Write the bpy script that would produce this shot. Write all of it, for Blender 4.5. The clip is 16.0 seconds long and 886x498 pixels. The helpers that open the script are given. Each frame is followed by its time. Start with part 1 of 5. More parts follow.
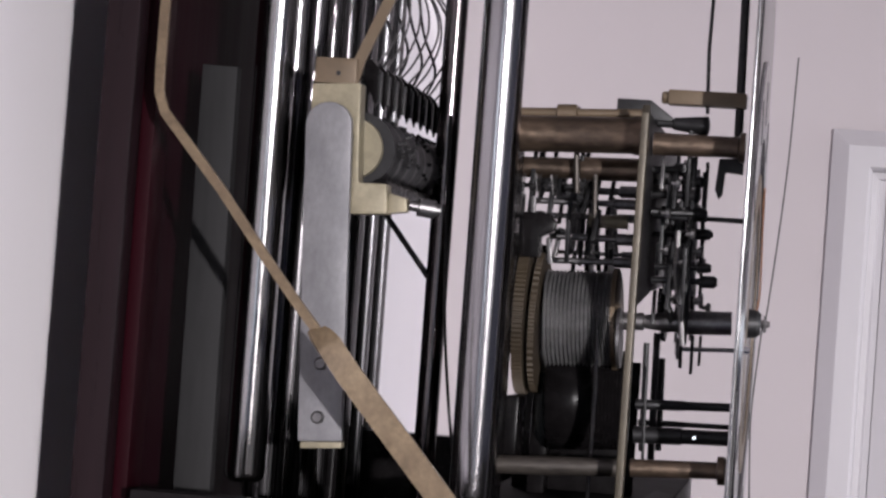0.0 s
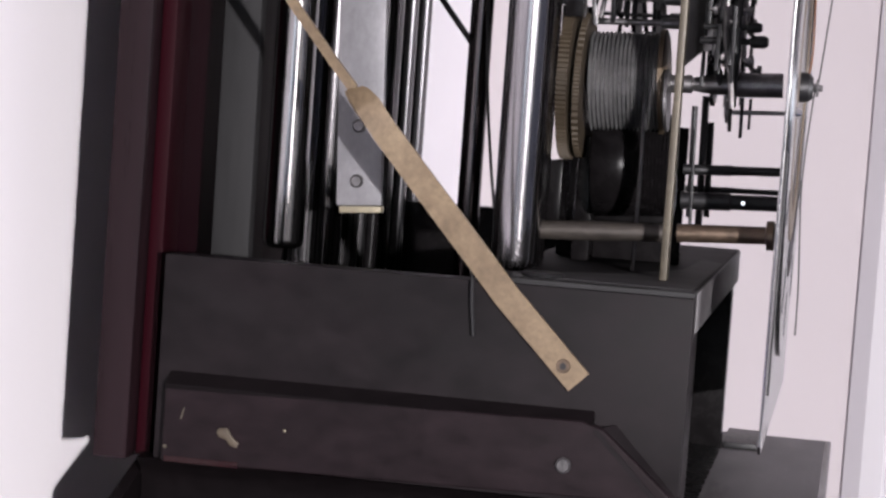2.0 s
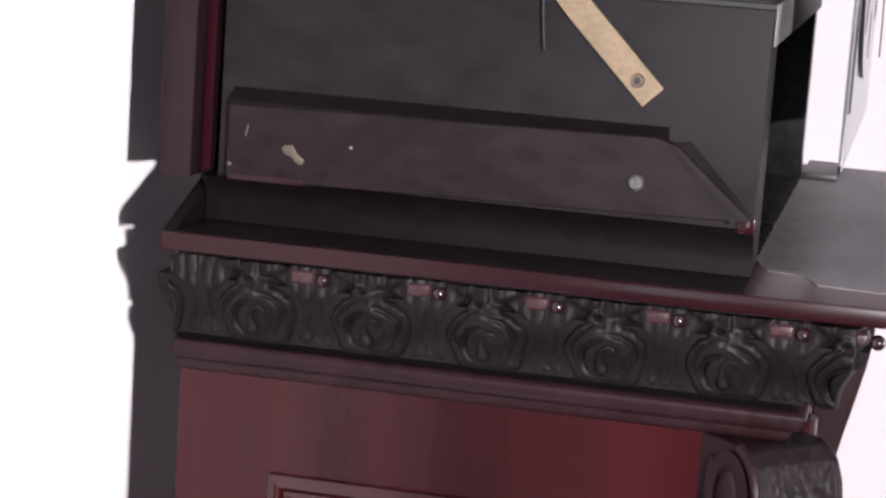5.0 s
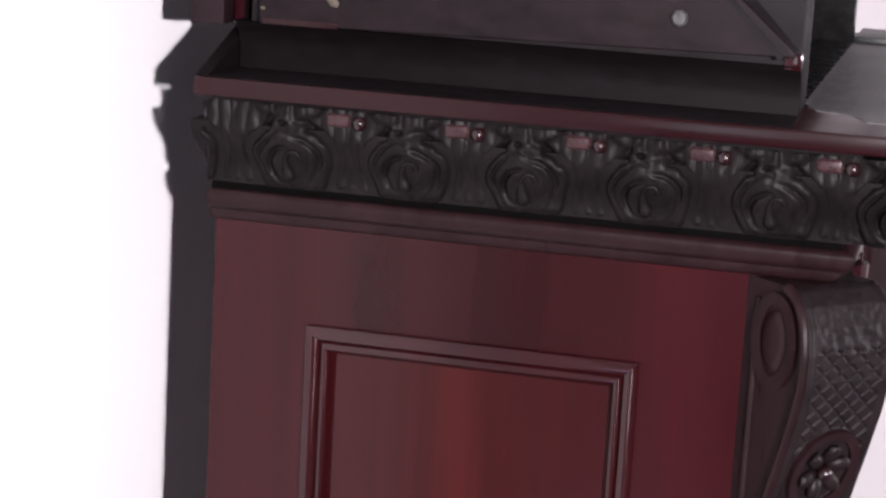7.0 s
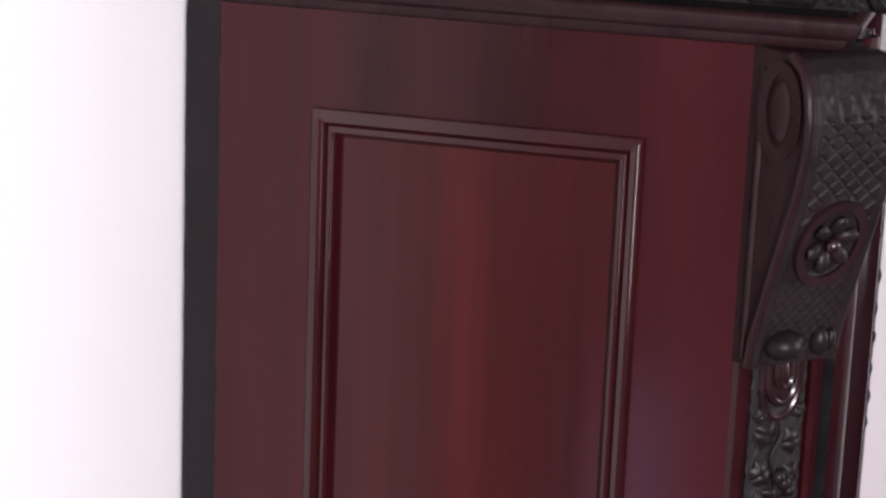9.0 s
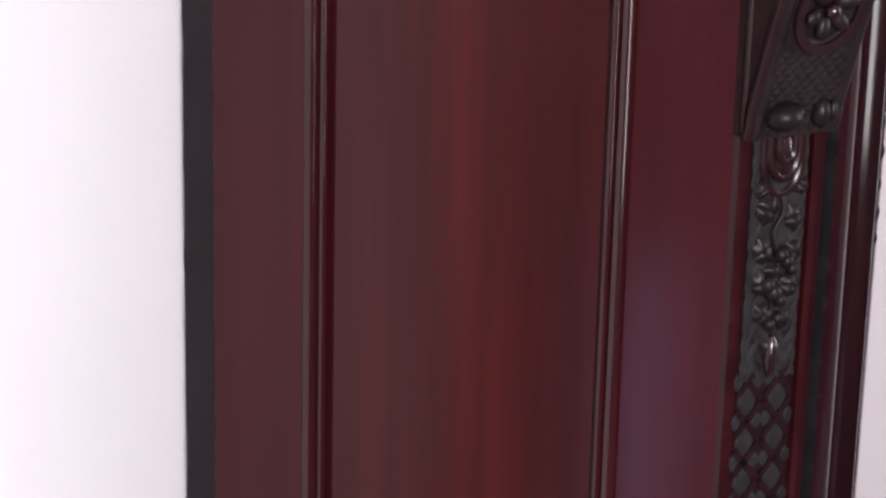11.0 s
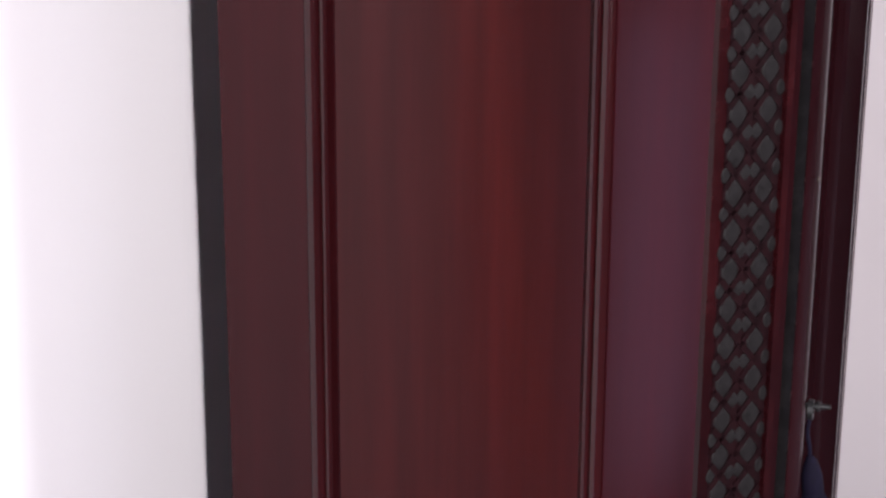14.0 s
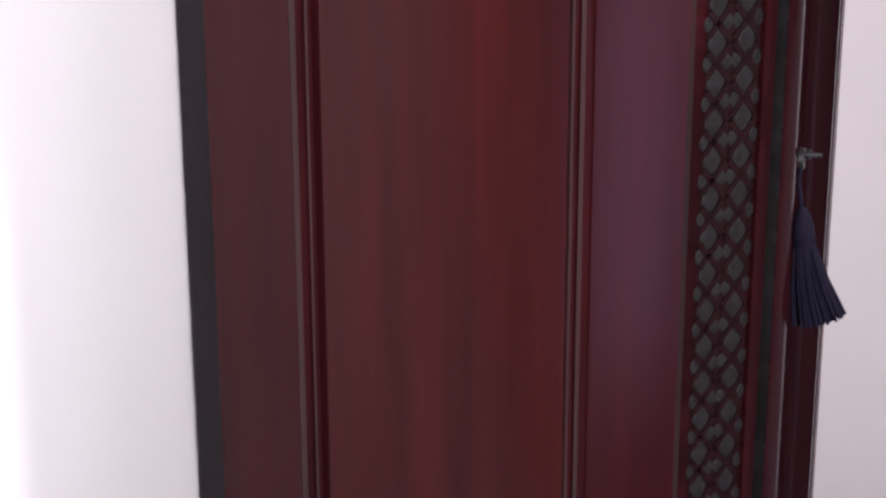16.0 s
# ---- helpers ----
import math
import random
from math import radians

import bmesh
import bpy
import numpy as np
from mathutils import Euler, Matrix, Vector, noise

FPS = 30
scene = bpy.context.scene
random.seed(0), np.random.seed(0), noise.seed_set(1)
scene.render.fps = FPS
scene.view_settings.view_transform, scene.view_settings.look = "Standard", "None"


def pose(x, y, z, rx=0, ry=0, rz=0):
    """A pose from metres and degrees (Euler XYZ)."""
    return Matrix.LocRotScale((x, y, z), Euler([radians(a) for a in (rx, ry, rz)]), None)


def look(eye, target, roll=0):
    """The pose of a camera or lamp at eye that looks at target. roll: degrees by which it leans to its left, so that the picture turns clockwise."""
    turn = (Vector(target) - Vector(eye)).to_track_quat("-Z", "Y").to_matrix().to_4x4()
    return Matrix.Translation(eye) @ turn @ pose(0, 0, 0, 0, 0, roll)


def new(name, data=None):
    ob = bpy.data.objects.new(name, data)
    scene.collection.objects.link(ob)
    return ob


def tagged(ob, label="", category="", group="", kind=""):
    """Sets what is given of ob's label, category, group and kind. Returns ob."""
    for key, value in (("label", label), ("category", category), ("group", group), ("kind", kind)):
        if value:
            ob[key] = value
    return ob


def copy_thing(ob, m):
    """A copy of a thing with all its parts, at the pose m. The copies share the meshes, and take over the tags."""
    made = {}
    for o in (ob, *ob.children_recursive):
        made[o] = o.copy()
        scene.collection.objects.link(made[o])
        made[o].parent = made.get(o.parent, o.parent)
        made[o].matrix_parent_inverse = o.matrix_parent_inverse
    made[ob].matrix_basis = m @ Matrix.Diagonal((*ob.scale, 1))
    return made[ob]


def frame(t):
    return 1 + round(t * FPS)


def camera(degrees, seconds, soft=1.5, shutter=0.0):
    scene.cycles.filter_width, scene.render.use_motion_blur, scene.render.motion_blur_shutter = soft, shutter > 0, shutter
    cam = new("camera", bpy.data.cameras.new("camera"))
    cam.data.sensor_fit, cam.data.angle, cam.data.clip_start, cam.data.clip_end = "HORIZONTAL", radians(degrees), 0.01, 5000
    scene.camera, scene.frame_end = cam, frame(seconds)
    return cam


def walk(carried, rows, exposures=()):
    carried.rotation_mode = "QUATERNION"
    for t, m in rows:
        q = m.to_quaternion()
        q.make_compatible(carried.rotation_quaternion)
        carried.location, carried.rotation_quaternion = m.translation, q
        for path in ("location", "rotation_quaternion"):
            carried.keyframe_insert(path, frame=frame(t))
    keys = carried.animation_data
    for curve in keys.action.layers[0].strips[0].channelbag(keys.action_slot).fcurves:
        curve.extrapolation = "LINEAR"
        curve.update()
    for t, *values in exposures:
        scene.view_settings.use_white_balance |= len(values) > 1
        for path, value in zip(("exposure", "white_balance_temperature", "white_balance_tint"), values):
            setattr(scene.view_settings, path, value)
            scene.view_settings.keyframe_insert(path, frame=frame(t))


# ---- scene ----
# ---------------------------------------------------------------- camera and walk
cam = camera(22.71, 16.0, soft=2.6)
PATH = [
    (0.00, (0.4071, -1.2867, 1.8299), (0.0757, 0.6850, 1.8810), 4.21),
    (0.50, (0.4088, -1.2726, 1.8215), (0.0789, 0.7000, 1.8280), 4.16),
    (1.00, (0.4095, -1.2632, 1.8151), (0.0677, 0.7070, 1.7734), 4.19),
    (1.50, (0.4089, -1.2600, 1.8135), (0.0582, 0.7070, 1.7244), 4.15),
    (2.00, (0.4088, -1.2494, 1.8086), (0.0451, 0.7125, 1.6721), 4.11),
    (2.50, (0.4066, -1.2406, 1.8031), (0.0348, 0.7152, 1.6121), 3.92),
    (3.00, (0.4065, -1.2412, 1.8013), (0.0276, 0.7082, 1.5646), 3.99),
    (3.50, (0.4036, -1.2383, 1.7948), (0.0166, 0.7045, 1.5198), 4.01),
    (4.00, (0.4065, -1.2307, 1.7941), (0.0060, 0.7032, 1.4782), 3.97),
    (4.20, (0.4091, -1.2262, 1.7910), (0.0028, 0.7054, 1.4684), 4.08),
    (4.62, (0.4104, -1.2211, 1.7850), (-0.0029, 0.7053, 1.4412), 4.08),
    (5.04, (0.4126, -1.2164, 1.7744), (-0.0047, 0.7079, 1.4236), 4.04),
    (5.46, (0.4153, -1.2120, 1.7608), (-0.0054, 0.7114, 1.4095), 3.97),
    (5.88, (0.4184, -1.2082, 1.7456), (-0.0078, 0.7137, 1.3927), 3.86),
    (6.30, (0.4216, -1.2050, 1.7304), (-0.0145, 0.7128, 1.3671), 3.70),
    (6.50, (0.4222, -1.2017, 1.7252), (-0.0176, 0.7134, 1.3522), 3.71),
    (7.00, (0.4242, -1.1953, 1.7096), (-0.0418, 0.7090, 1.3140), 3.30),
    (7.50, (0.4308, -1.1969, 1.6881), (-0.0383, 0.7031, 1.2756), 3.27),
    (8.00, (0.4442, -1.1958, 1.6721), (-0.0403, 0.6941, 1.2325), 3.22),
    (8.50, (0.4564, -1.1940, 1.6606), (-0.0475, 0.6838, 1.1916), 2.84),
    (9.00, (0.4657, -1.1910, 1.6518), (-0.0534, 0.6745, 1.1512), 2.29),
    (9.20, (0.4681, -1.1905, 1.6453), (-0.0544, 0.6717, 1.1363), 2.20),
    (9.62, (0.4750, -1.1881, 1.6328), (-0.0569, 0.6659, 1.1040), 1.88),
    (10.04, (0.4793, -1.1862, 1.6150), (-0.0557, 0.6633, 1.0737), 1.65),
    (10.46, (0.4820, -1.1868, 1.5941), (-0.0526, 0.6603, 1.0441), 1.50),
    (10.88, (0.4839, -1.1918, 1.5725), (-0.0488, 0.6533, 1.0141), 1.39),
    (11.30, (0.4859, -1.2033, 1.5525), (-0.0458, 0.6385, 0.9823), 1.33),
    (11.50, (0.4871, -1.2065, 1.5427), (-0.0454, 0.6332, 0.9666), 1.49),
    (12.00, (0.4894, -1.2218, 1.5197), (-0.0397, 0.6133, 0.9261), 1.28),
    (12.50, (0.4920, -1.2400, 1.5040), (-0.0388, 0.5845, 0.8799), 1.06),
    (13.00, (0.4990, -1.2430, 1.4780), (-0.0305, 0.5732, 0.8292), 1.14),
    (13.50, (0.5100, -1.2430, 1.4510), (-0.0298, 0.5656, 0.7892), 0.68),
    (14.00, (0.5150, -1.2440, 1.4290), (-0.0235, 0.5533, 0.7364), 0.28),
    (14.50, (0.5161, -1.2445, 1.4100), (-0.0096, 0.5425, 0.6819), 0.22),
    (15.00, (0.5137, -1.2479, 1.3835), (-0.0053, 0.5338, 0.6376), 0.18),
    (15.50, (0.5180, -1.2563, 1.3439), (-0.0013, 0.5267, 0.6013), 0.27),
    (16.00, (0.5175, -1.2651, 1.2982), (0.0017, 0.5231, 0.5660), -0.21),
]
EXPOSURES = [(0.0, -0.50), (0.8, -0.35), (1.5, -0.20), (2.5, 0.13), (3.5, 0.46), (4.2, 0.56), (6.3, 0.42), (7.4, 0.24), (9.0, 0.10), (11.4, 0.02), (12.5, -0.06), (14.5, 0.02), (16.0, 0.12)]
walk(cam, [(t, look(eye, target, roll)) for t, eye, target, roll in PATH], EXPOSURES)

# ---------------------------------------------------------------- world and lights
world = bpy.data.worlds.new("world")
scene.world = world
world.use_nodes = True
sky = world.node_tree.nodes.new("ShaderNodeTexSky")
sky.sky_type, sky.sun_disc = "NISHITA", False
sky.sun_elevation, sky.sun_rotation = radians(35), radians(120)
back = world.node_tree.nodes["Background"]
back.inputs["Strength"].default_value = 0.1
world.node_tree.links.new(sky.outputs["Color"], back.inputs["Color"])

# the lamp that throws the case's hard shadow on the wall behind it
lamp = new("work_lamp_light", bpy.data.lights.new("work_lamp_light", "SPOT"))
lamp.data.energy, lamp.data.color = 1700, (1.0, 0.955, 0.985)
lamp.data.shadow_soft_size, lamp.data.spot_size, lamp.data.spot_blend = 0.04, radians(44), 1.0
lamp.matrix_world = look((2.00, -3.70, 1.99), (0.435, 0.6, 1.24))

# unseen window light added to brighten the far corner and north wall
window_light = new("window_light", bpy.data.lights.new("window_light", "AREA"))
window_light.data.shape, window_light.data.size, window_light.data.size_y = "RECTANGLE", 0.62, 1.20
window_light.data.energy, window_light.data.color = 185, (0.97, 0.95, 1.0)
window_light.matrix_world = look((5.1, 1.34, 1.85), (0.0, 1.34, 1.80))

# violet light added in an unseen low opening, for the stile's sheen
sheen_light = new("tall_window_light", bpy.data.lights.new("tall_window_light", "AREA"))
sheen_light.data.shape, sheen_light.data.size, sheen_light.data.size_y = "RECTANGLE", 0.56, 0.88
sheen_light.data.energy, sheen_light.data.color = 9.4, (0.69, 0.56, 1.0)
sheen_light.matrix_world = look((-0.15, -2.13, 0.14), (1.0, -2.13, 0.14))
# unseen narrow source added for the highlights on mouldings and tubes
glint_light = new("small_window_light", bpy.data.lights.new("small_window_light", "AREA"))
glint_light.data.shape, glint_light.data.size, glint_light.data.size_y = "RECTANGLE", 0.36, 2.10
glint_light.data.energy, glint_light.data.color = 48, (1.0, 0.97, 0.97)
glint_light.matrix_world = look((2.60, -4.35, 1.0), (2.60, 0.0, 1.0))
# unseen bluish fill light added to lift the shadows
fill_light = new("pale_window_light", bpy.data.lights.new("pale_window_light", "AREA"))
fill_light.data.shape, fill_light.data.size, fill_light.data.size_y = "RECTANGLE", 0.52, 1.32
fill_light.data.energy, fill_light.data.color = 9, (0.80, 0.88, 1.0)
fill_light.matrix_world = look((0.30, -4.35, 1.4), (0.30, 0.0, 1.4))

# ---------------------------------------------------------------- helpers
ORIGIN = {}


def thing(name, at, label, category, group="", kind=""):
    """An empty at the thing's base, which parents its parts."""
    ob = new(name)
    ob.empty_display_size = 0.05
    ob.location = at
    ORIGIN[ob] = Vector(at)
    return tagged(ob, label, category, group, kind)


def link(name, bm, material, parent=None, label="", smooth=35):
    """A bmesh in world metres becomes one mesh object, under parent if one is given."""
    at = ORIGIN[parent] if parent else Vector((0, 0, 0))
    bmesh.ops.translate(bm, verts=bm.verts, vec=-at)
    bmesh.ops.recalc_face_normals(bm, faces=bm.faces)
    me = bpy.data.meshes.new(name)
    if smooth:
        for f in bm.faces:
            f.smooth = True
        for e in bm.edges:
            if len(e.link_faces) == 2 and e.calc_face_angle(0) > radians(smooth):
                e.smooth = False
    bm.to_mesh(me)
    bm.free()
    me.materials.append(material)
    ob = new(name, me)
    if parent:
        ob.parent = parent
    ORIGIN[ob] = at
    if label:
        ob["label"] = label
    return ob


def part(name, bm, material, parent, label="", smooth=35):
    return link(name, bm, material, parent, label, smooth)


def again(ob, shift=(0, 0, 0), turn=None):
    """Another object on the same mesh, under the same parent, moved."""
    o = ob.copy()
    scene.collection.objects.link(o)
    o.matrix_basis = Matrix.Translation(shift) @ (turn or Matrix.Identity(4)) @ ob.matrix_basis
    ORIGIN[o] = ORIGIN[ob]
    return o


def bevel(bm, width, seg=2, faces=None):
    geom = [e for e in bm.edges if e.is_valid and len(e.link_faces) == 2 and e.calc_face_angle(0) > radians(30)]
    bmesh.ops.bevel(bm, geom=geom, offset=width, segments=seg, profile=0.6, affect="EDGES", clamp_overlap=True)


def box(x0, x1, y0, y1, z0, z1, r=0.0, bm=None, seg=2):
    own = bmesh.new()
    bmesh.ops.create_cube(own, size=1)
    for v in own.verts:
        v.co = Vector(((x0 + x1) / 2 + v.co.x * (x1 - x0), (y0 + y1) / 2 + v.co.y * (y1 - y0), (z0 + z1) / 2 + v.co.z * (z1 - z0)))
    if r:
        bevel(own, r, seg)
    return join(own, bm)


def join(own, bm):
    if bm is None:
        return own
    me = bpy.data.meshes.new("tmp")
    own.to_mesh(me)
    own.free()
    bm.from_mesh(me)
    bpy.data.meshes.remove(me)
    return bm


def prism(points, axis, a, b, r=0.0, bm=None, seg=2):
    """A closed outline pushed along an axis from a to b. Outline in the two other axes, in xyz order."""
    own = bmesh.new()
    put = {"x": lambda p, w: (w, p[0], p[1]), "y": lambda p, w: (p[0], w, p[1]), "z": lambda p, w: (p[0], p[1], w)}[axis]
    rings = [[own.verts.new(put(p, w)) for p in points] for w in (a, b)]
    n = len(points)
    for i in range(n):
        own.faces.new((rings[0][i], rings[0][(i + 1) % n], rings[1][(i + 1) % n], rings[1][i]))
    own.faces.new(rings[0])
    own.faces.new(rings[1][::-1])
    bmesh.ops.recalc_face_normals(own, faces=own.faces)
    if r:
        bevel(own, r, seg)
    return join(own, bm)


def rod(p, q, r, r2=None, seg=16, bm=None, cap=True):
    """A round bar or cone from p to q."""
    return lathe(p, q, [(0, r), (1, r if r2 is None else r2)], seg, bm, cap)


def lathe(p, q, profile, seg=24, bm=None, cap=True):
    """A turned piece on the axis from p to q: rows of (share of the length, radius)."""
    own = bmesh.new()
    p, q = Vector(p), Vector(q)
    d = (q - p)
    w = d.normalized()
    u = w.orthogonal().normalized()
    v = w.cross(u)
    rings = []
    for s, r in profile:
        c = p + d * s
        rings.append([own.verts.new(c + (u * math.cos(a) + v * math.sin(a)) * r) for a in (2 * math.pi * k / seg for k in range(seg))])
    for a, b in zip(rings, rings[1:]):
        for k in range(seg):
            own.faces.new((a[k], a[(k + 1) % seg], b[(k + 1) % seg], b[k]))
    if cap:
        own.faces.new(rings[0][::-1])
        own.faces.new(rings[-1])
    return join(own, bm)


def sweep(points, r, seg=8, bm=None, flat=None, side=None):
    """A wire along a line of points; flat=(half width, half thickness) makes a strap whose width lies along side."""
    own = bmesh.new()
    pts = [Vector(p) for p in points]
    rings, u = [], None
    for i, c in enumerate(pts):
        w = (pts[min(i + 1, len(pts) - 1)] - pts[max(i - 1, 0)]).normalized()
        if flat:
            s = Vector(side[i] if isinstance(side, list) else side)
            s = (s - w * s.dot(w)).normalized()
            n = w.cross(s)
            a, b = flat
            rings.append([own.verts.new(c + s * x + n * y) for x, y in ((-a, -b), (a, -b), (a, b), (-a, b))])
            continue
        u = w.orthogonal().normalized() if u is None else (u - w * u.dot(w)).normalized()
        v = w.cross(u)
        rings.append([own.verts.new(c + (u * math.cos(t) + v * math.sin(t)) * (r[i] if isinstance(r, list) else r)) for t in (2 * math.pi * k / seg for k in range(seg))])
    n = len(rings[0])
    for a, b in zip(rings, rings[1:]):
        for k in range(n):
            own.faces.new((a[k], a[(k + 1) % n], b[(k + 1) % n], b[k]))
    own.faces.new(rings[0][::-1])
    own.faces.new(rings[-1])
    return join(own, bm)


def curve(points, n=12):
    """A smooth line through points (Catmull-Rom)."""
    p = [Vector(a) for a in points]
    p = [2 * p[0] - p[1]] + p + [2 * p[-1] - p[-2]]
    out = []
    for i in range(1, len(p) - 2):
        for k in range(n):
            t = k / n
            out.append(0.5 * (2 * p[i] + (p[i + 1] - p[i - 1]) * t + (2 * p[i - 1] - 5 * p[i] + 4 * p[i + 1] - p[i + 2]) * t * t
                              + (3 * p[i] - p[i - 1] - 3 * p[i + 1] + p[i + 2]) * t ** 3))
    return out + [p[-2]]


def blob(c, rx, ry, rz, bm=None, seg=12, turn=None):
    own = bmesh.new()
    bmesh.ops.create_uvsphere(own, u_segments=seg, v_segments=max(6, seg * 2 // 3), radius=1)
    m = Matrix.Translation(c) @ (turn or Matrix.Identity(4)) @ Matrix.Diagonal((rx, ry, rz, 1))
    bmesh.ops.transform(own, matrix=m, verts=own.verts)
    return join(own, bm)


def sheet(place, nu, nv, bm=None):
    """A grid whose corner points place(u, v) gives, u and v from 0 to 1."""
    own = bmesh.new()
    rows = [[own.verts.new(place(i / nu, j / nv)) for i in range(nu + 1)] for j in range(nv + 1)]
    for a, b in zip(rows, rows[1:]):
        for i in range(nu):
            own.faces.new((a[i], a[i + 1], b[i + 1], b[i]))
    return join(own, bm)


def bump(x, c, w):
    return math.exp(-((x - c) / w) ** 2)


def gear(c, axis, r, teeth, thick, depth, bm=None, hole=0.0):
    """A toothed wheel, its axis along x."""
    own = bmesh.new()
    outline = []
    for k in range(teeth * 4):
        a = 2 * math.pi * k / (teeth * 4)
        rr = r if k % 4 in (1, 2) else r - depth
        outline.append((c[1] + rr * math.cos(a), c[2] + rr * math.sin(a)))
    own = prism(outline, "x", c[0] - thick / 2, c[0] + thick / 2)
    return join(own, bm)


# ---------------------------------------------------------------- materials
def material(name, base, rough=0.5, metal=0.0, coat=0.0, coat_rough=0.08):
    m = bpy.data.materials.new(name)
    m.use_nodes = True
    b = m.node_tree.nodes["Principled BSDF"]
    b.inputs["Base Color"].default_value = (*base, 1)
    b.inputs["Roughness"].default_value = rough
    b.inputs["Metallic"].default_value = metal
    b.inputs["Coat Weight"].default_value = coat
    b.inputs["Coat Roughness"].default_value = coat_rough
    return m


def nodes(m):
    return m.node_tree.nodes, m.node_tree.links, m.node_tree.nodes["Principled BSDF"]


def noise_of(m, scale, stretch=(1, 1, 1), detail=5.0, rough=0.6, distort=0.0, shift=0.0):
    n, l, b = nodes(m)
    geo = n.new("ShaderNodeNewGeometry")
    mp = n.new("ShaderNodeMapping")
    mp.inputs["Scale"].default_value = stretch
    mp.inputs["Location"].default_value = (shift, 0, 0)
    tx = n.new("ShaderNodeTexNoise")
    tx.inputs["Scale"].default_value = scale
    tx.inputs["Detail"].default_value = detail
    tx.inputs["Roughness"].default_value = rough
    tx.inputs["Distortion"].default_value = distort
    l.new(geo.outputs["Position"], mp.inputs["Vector"])
    l.new(mp.outputs["Vector"], tx.inputs["Vector"])
    return tx.outputs["Fac"]


def ramp(m, fac, stops):
    n, l, b = nodes(m)
    r = n.new("ShaderNodeValToRGB")
    e = r.color_ramp.elements
    while len(e) < len(stops):
        e.new(0.5)
    for k, (pos, c) in zip(e, stops):
        k.position, k.color = pos, (*c, 1) if len(c) == 3 else c
    l.new(fac, r.inputs["Fac"])
    return r.outputs["Color"]


def mix(m, fac, a, b, kind="MIX"):
    n, l, _ = nodes(m)
    x = n.new("ShaderNodeMix")
    x.data_type, x.blend_type = "RGBA", kind
    for sock, val in ((x.inputs[0], fac), (x.inputs[6], a), (x.inputs[7], b)):
        if hasattr(val, "default_value"):
            l.new(val, sock)
        else:
            sock.default_value = (*val, 1) if isinstance(val, tuple) else val
    return x.outputs[2]


def relief(m, height, strength=0.2, distance=0.001):
    n, l, b = nodes(m)
    x = n.new("ShaderNodeBump")
    x.inputs["Strength"].default_value = strength
    x.inputs["Distance"].default_value = distance
    l.new(height, x.inputs["Height"])
    l.new(x.outputs["Normal"], b.inputs["Normal"])
    return x


def plain_paint(name, base, rough):
    """Smooth wall or door paint: faint broad unevenness only."""
    m = material(name, base, rough)
    n, l, b = nodes(m)
    c = ramp(m, noise_of(m, 2.5, detail=2.0), [(0.3, tuple(v * 0.975 for v in base)), (0.7, tuple(v * 1.02 for v in base))])
    l.new(c, b.inputs["Base Color"])
    return m


def varied(name, dark, light, scale, stretch=(1, 1, 1), rough=(0.4, 0.6), metal=0.0, coat=0.0, coat_rough=0.08, grain=0.15, fine=6.0, distance=0.0006, gloss=0.5, speck=1.0, shift=0.0):
    """A material with broad and fine variation in colour, gloss and height."""
    m = material(name, dark, 0.5, metal, coat, coat_rough)
    n, l, b = nodes(m)
    b.inputs["Specular IOR Level"].default_value = gloss
    broad, small = noise_of(m, scale, stretch, shift=shift), noise_of(m, scale * fine, stretch, 6.0, 0.65)
    c1 = ramp(m, broad, [(0.3, dark), (0.72, light)])
    c2 = ramp(m, small, [(0.3, (1 - 0.28 * speck,) * 3), (0.7, (1 + 0.18 * speck,) * 3)])
    l.new(mix(m, 1.0, c1, c2, "MULTIPLY"), b.inputs["Base Color"])
    rr = ramp(m, small, [(0.3, (rough[0],) * 3), (0.75, (rough[1],) * 3)])
    l.new(rr, b.inputs["Roughness"])
    if grain:
        relief(m, small, grain, distance)
    return m


MAHOGANY = varied("mahogany", (0.0132, 0.0016, 0.0024), (0.0216, 0.0026, 0.0036), 9.0, (1, 1, 0.05), (0.12, 0.18), grain=0.0, fine=5, gloss=0.17, shift=-0.035)
MAHOGANY_RED = varied("mahogany_red", (0.0095, 0.0012, 0.0018), (0.0190, 0.0024, 0.0029), 9.0, (1, 1, 0.08), (0.07, 0.10), grain=0.0, fine=5, gloss=0.38)
CARVED = varied("carved_mahogany", (0.0032, 0.0024, 0.0026), (0.0074, 0.0055, 0.0058), 60.0, (1, 1, 1), (0.40, 0.55), grain=0.06, fine=5, gloss=0.07)
DUSTY = varied("dusty_carving", (0.0056, 0.0047, 0.0051), (0.0108, 0.0094, 0.0100), 160.0, (1, 1, 1), (0.5, 0.7), grain=0.5, fine=4, gloss=0.08)
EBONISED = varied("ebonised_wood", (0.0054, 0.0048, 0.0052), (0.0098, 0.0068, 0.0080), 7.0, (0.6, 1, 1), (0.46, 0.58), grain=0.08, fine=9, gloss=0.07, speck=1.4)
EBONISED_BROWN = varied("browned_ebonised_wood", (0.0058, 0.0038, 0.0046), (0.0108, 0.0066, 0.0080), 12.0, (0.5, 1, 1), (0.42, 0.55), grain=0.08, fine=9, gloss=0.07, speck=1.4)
EBONY_SHADED = varied("ebonised_edge", (0.0028, 0.0021, 0.0024), (0.0044, 0.0032, 0.0036), 20.0, (0.5, 1, 1), (0.5, 0.6), grain=0.05, fine=8, gloss=0.05, speck=0.8)
SHADE_BLACK = varied("black_joint", (0.0006, 0.0005, 0.0005), (0.0014, 0.0011, 0.0012), 60.0, (1, 1, 0.2), (0.6, 0.8), grain=0.05, fine=5, gloss=0.02)
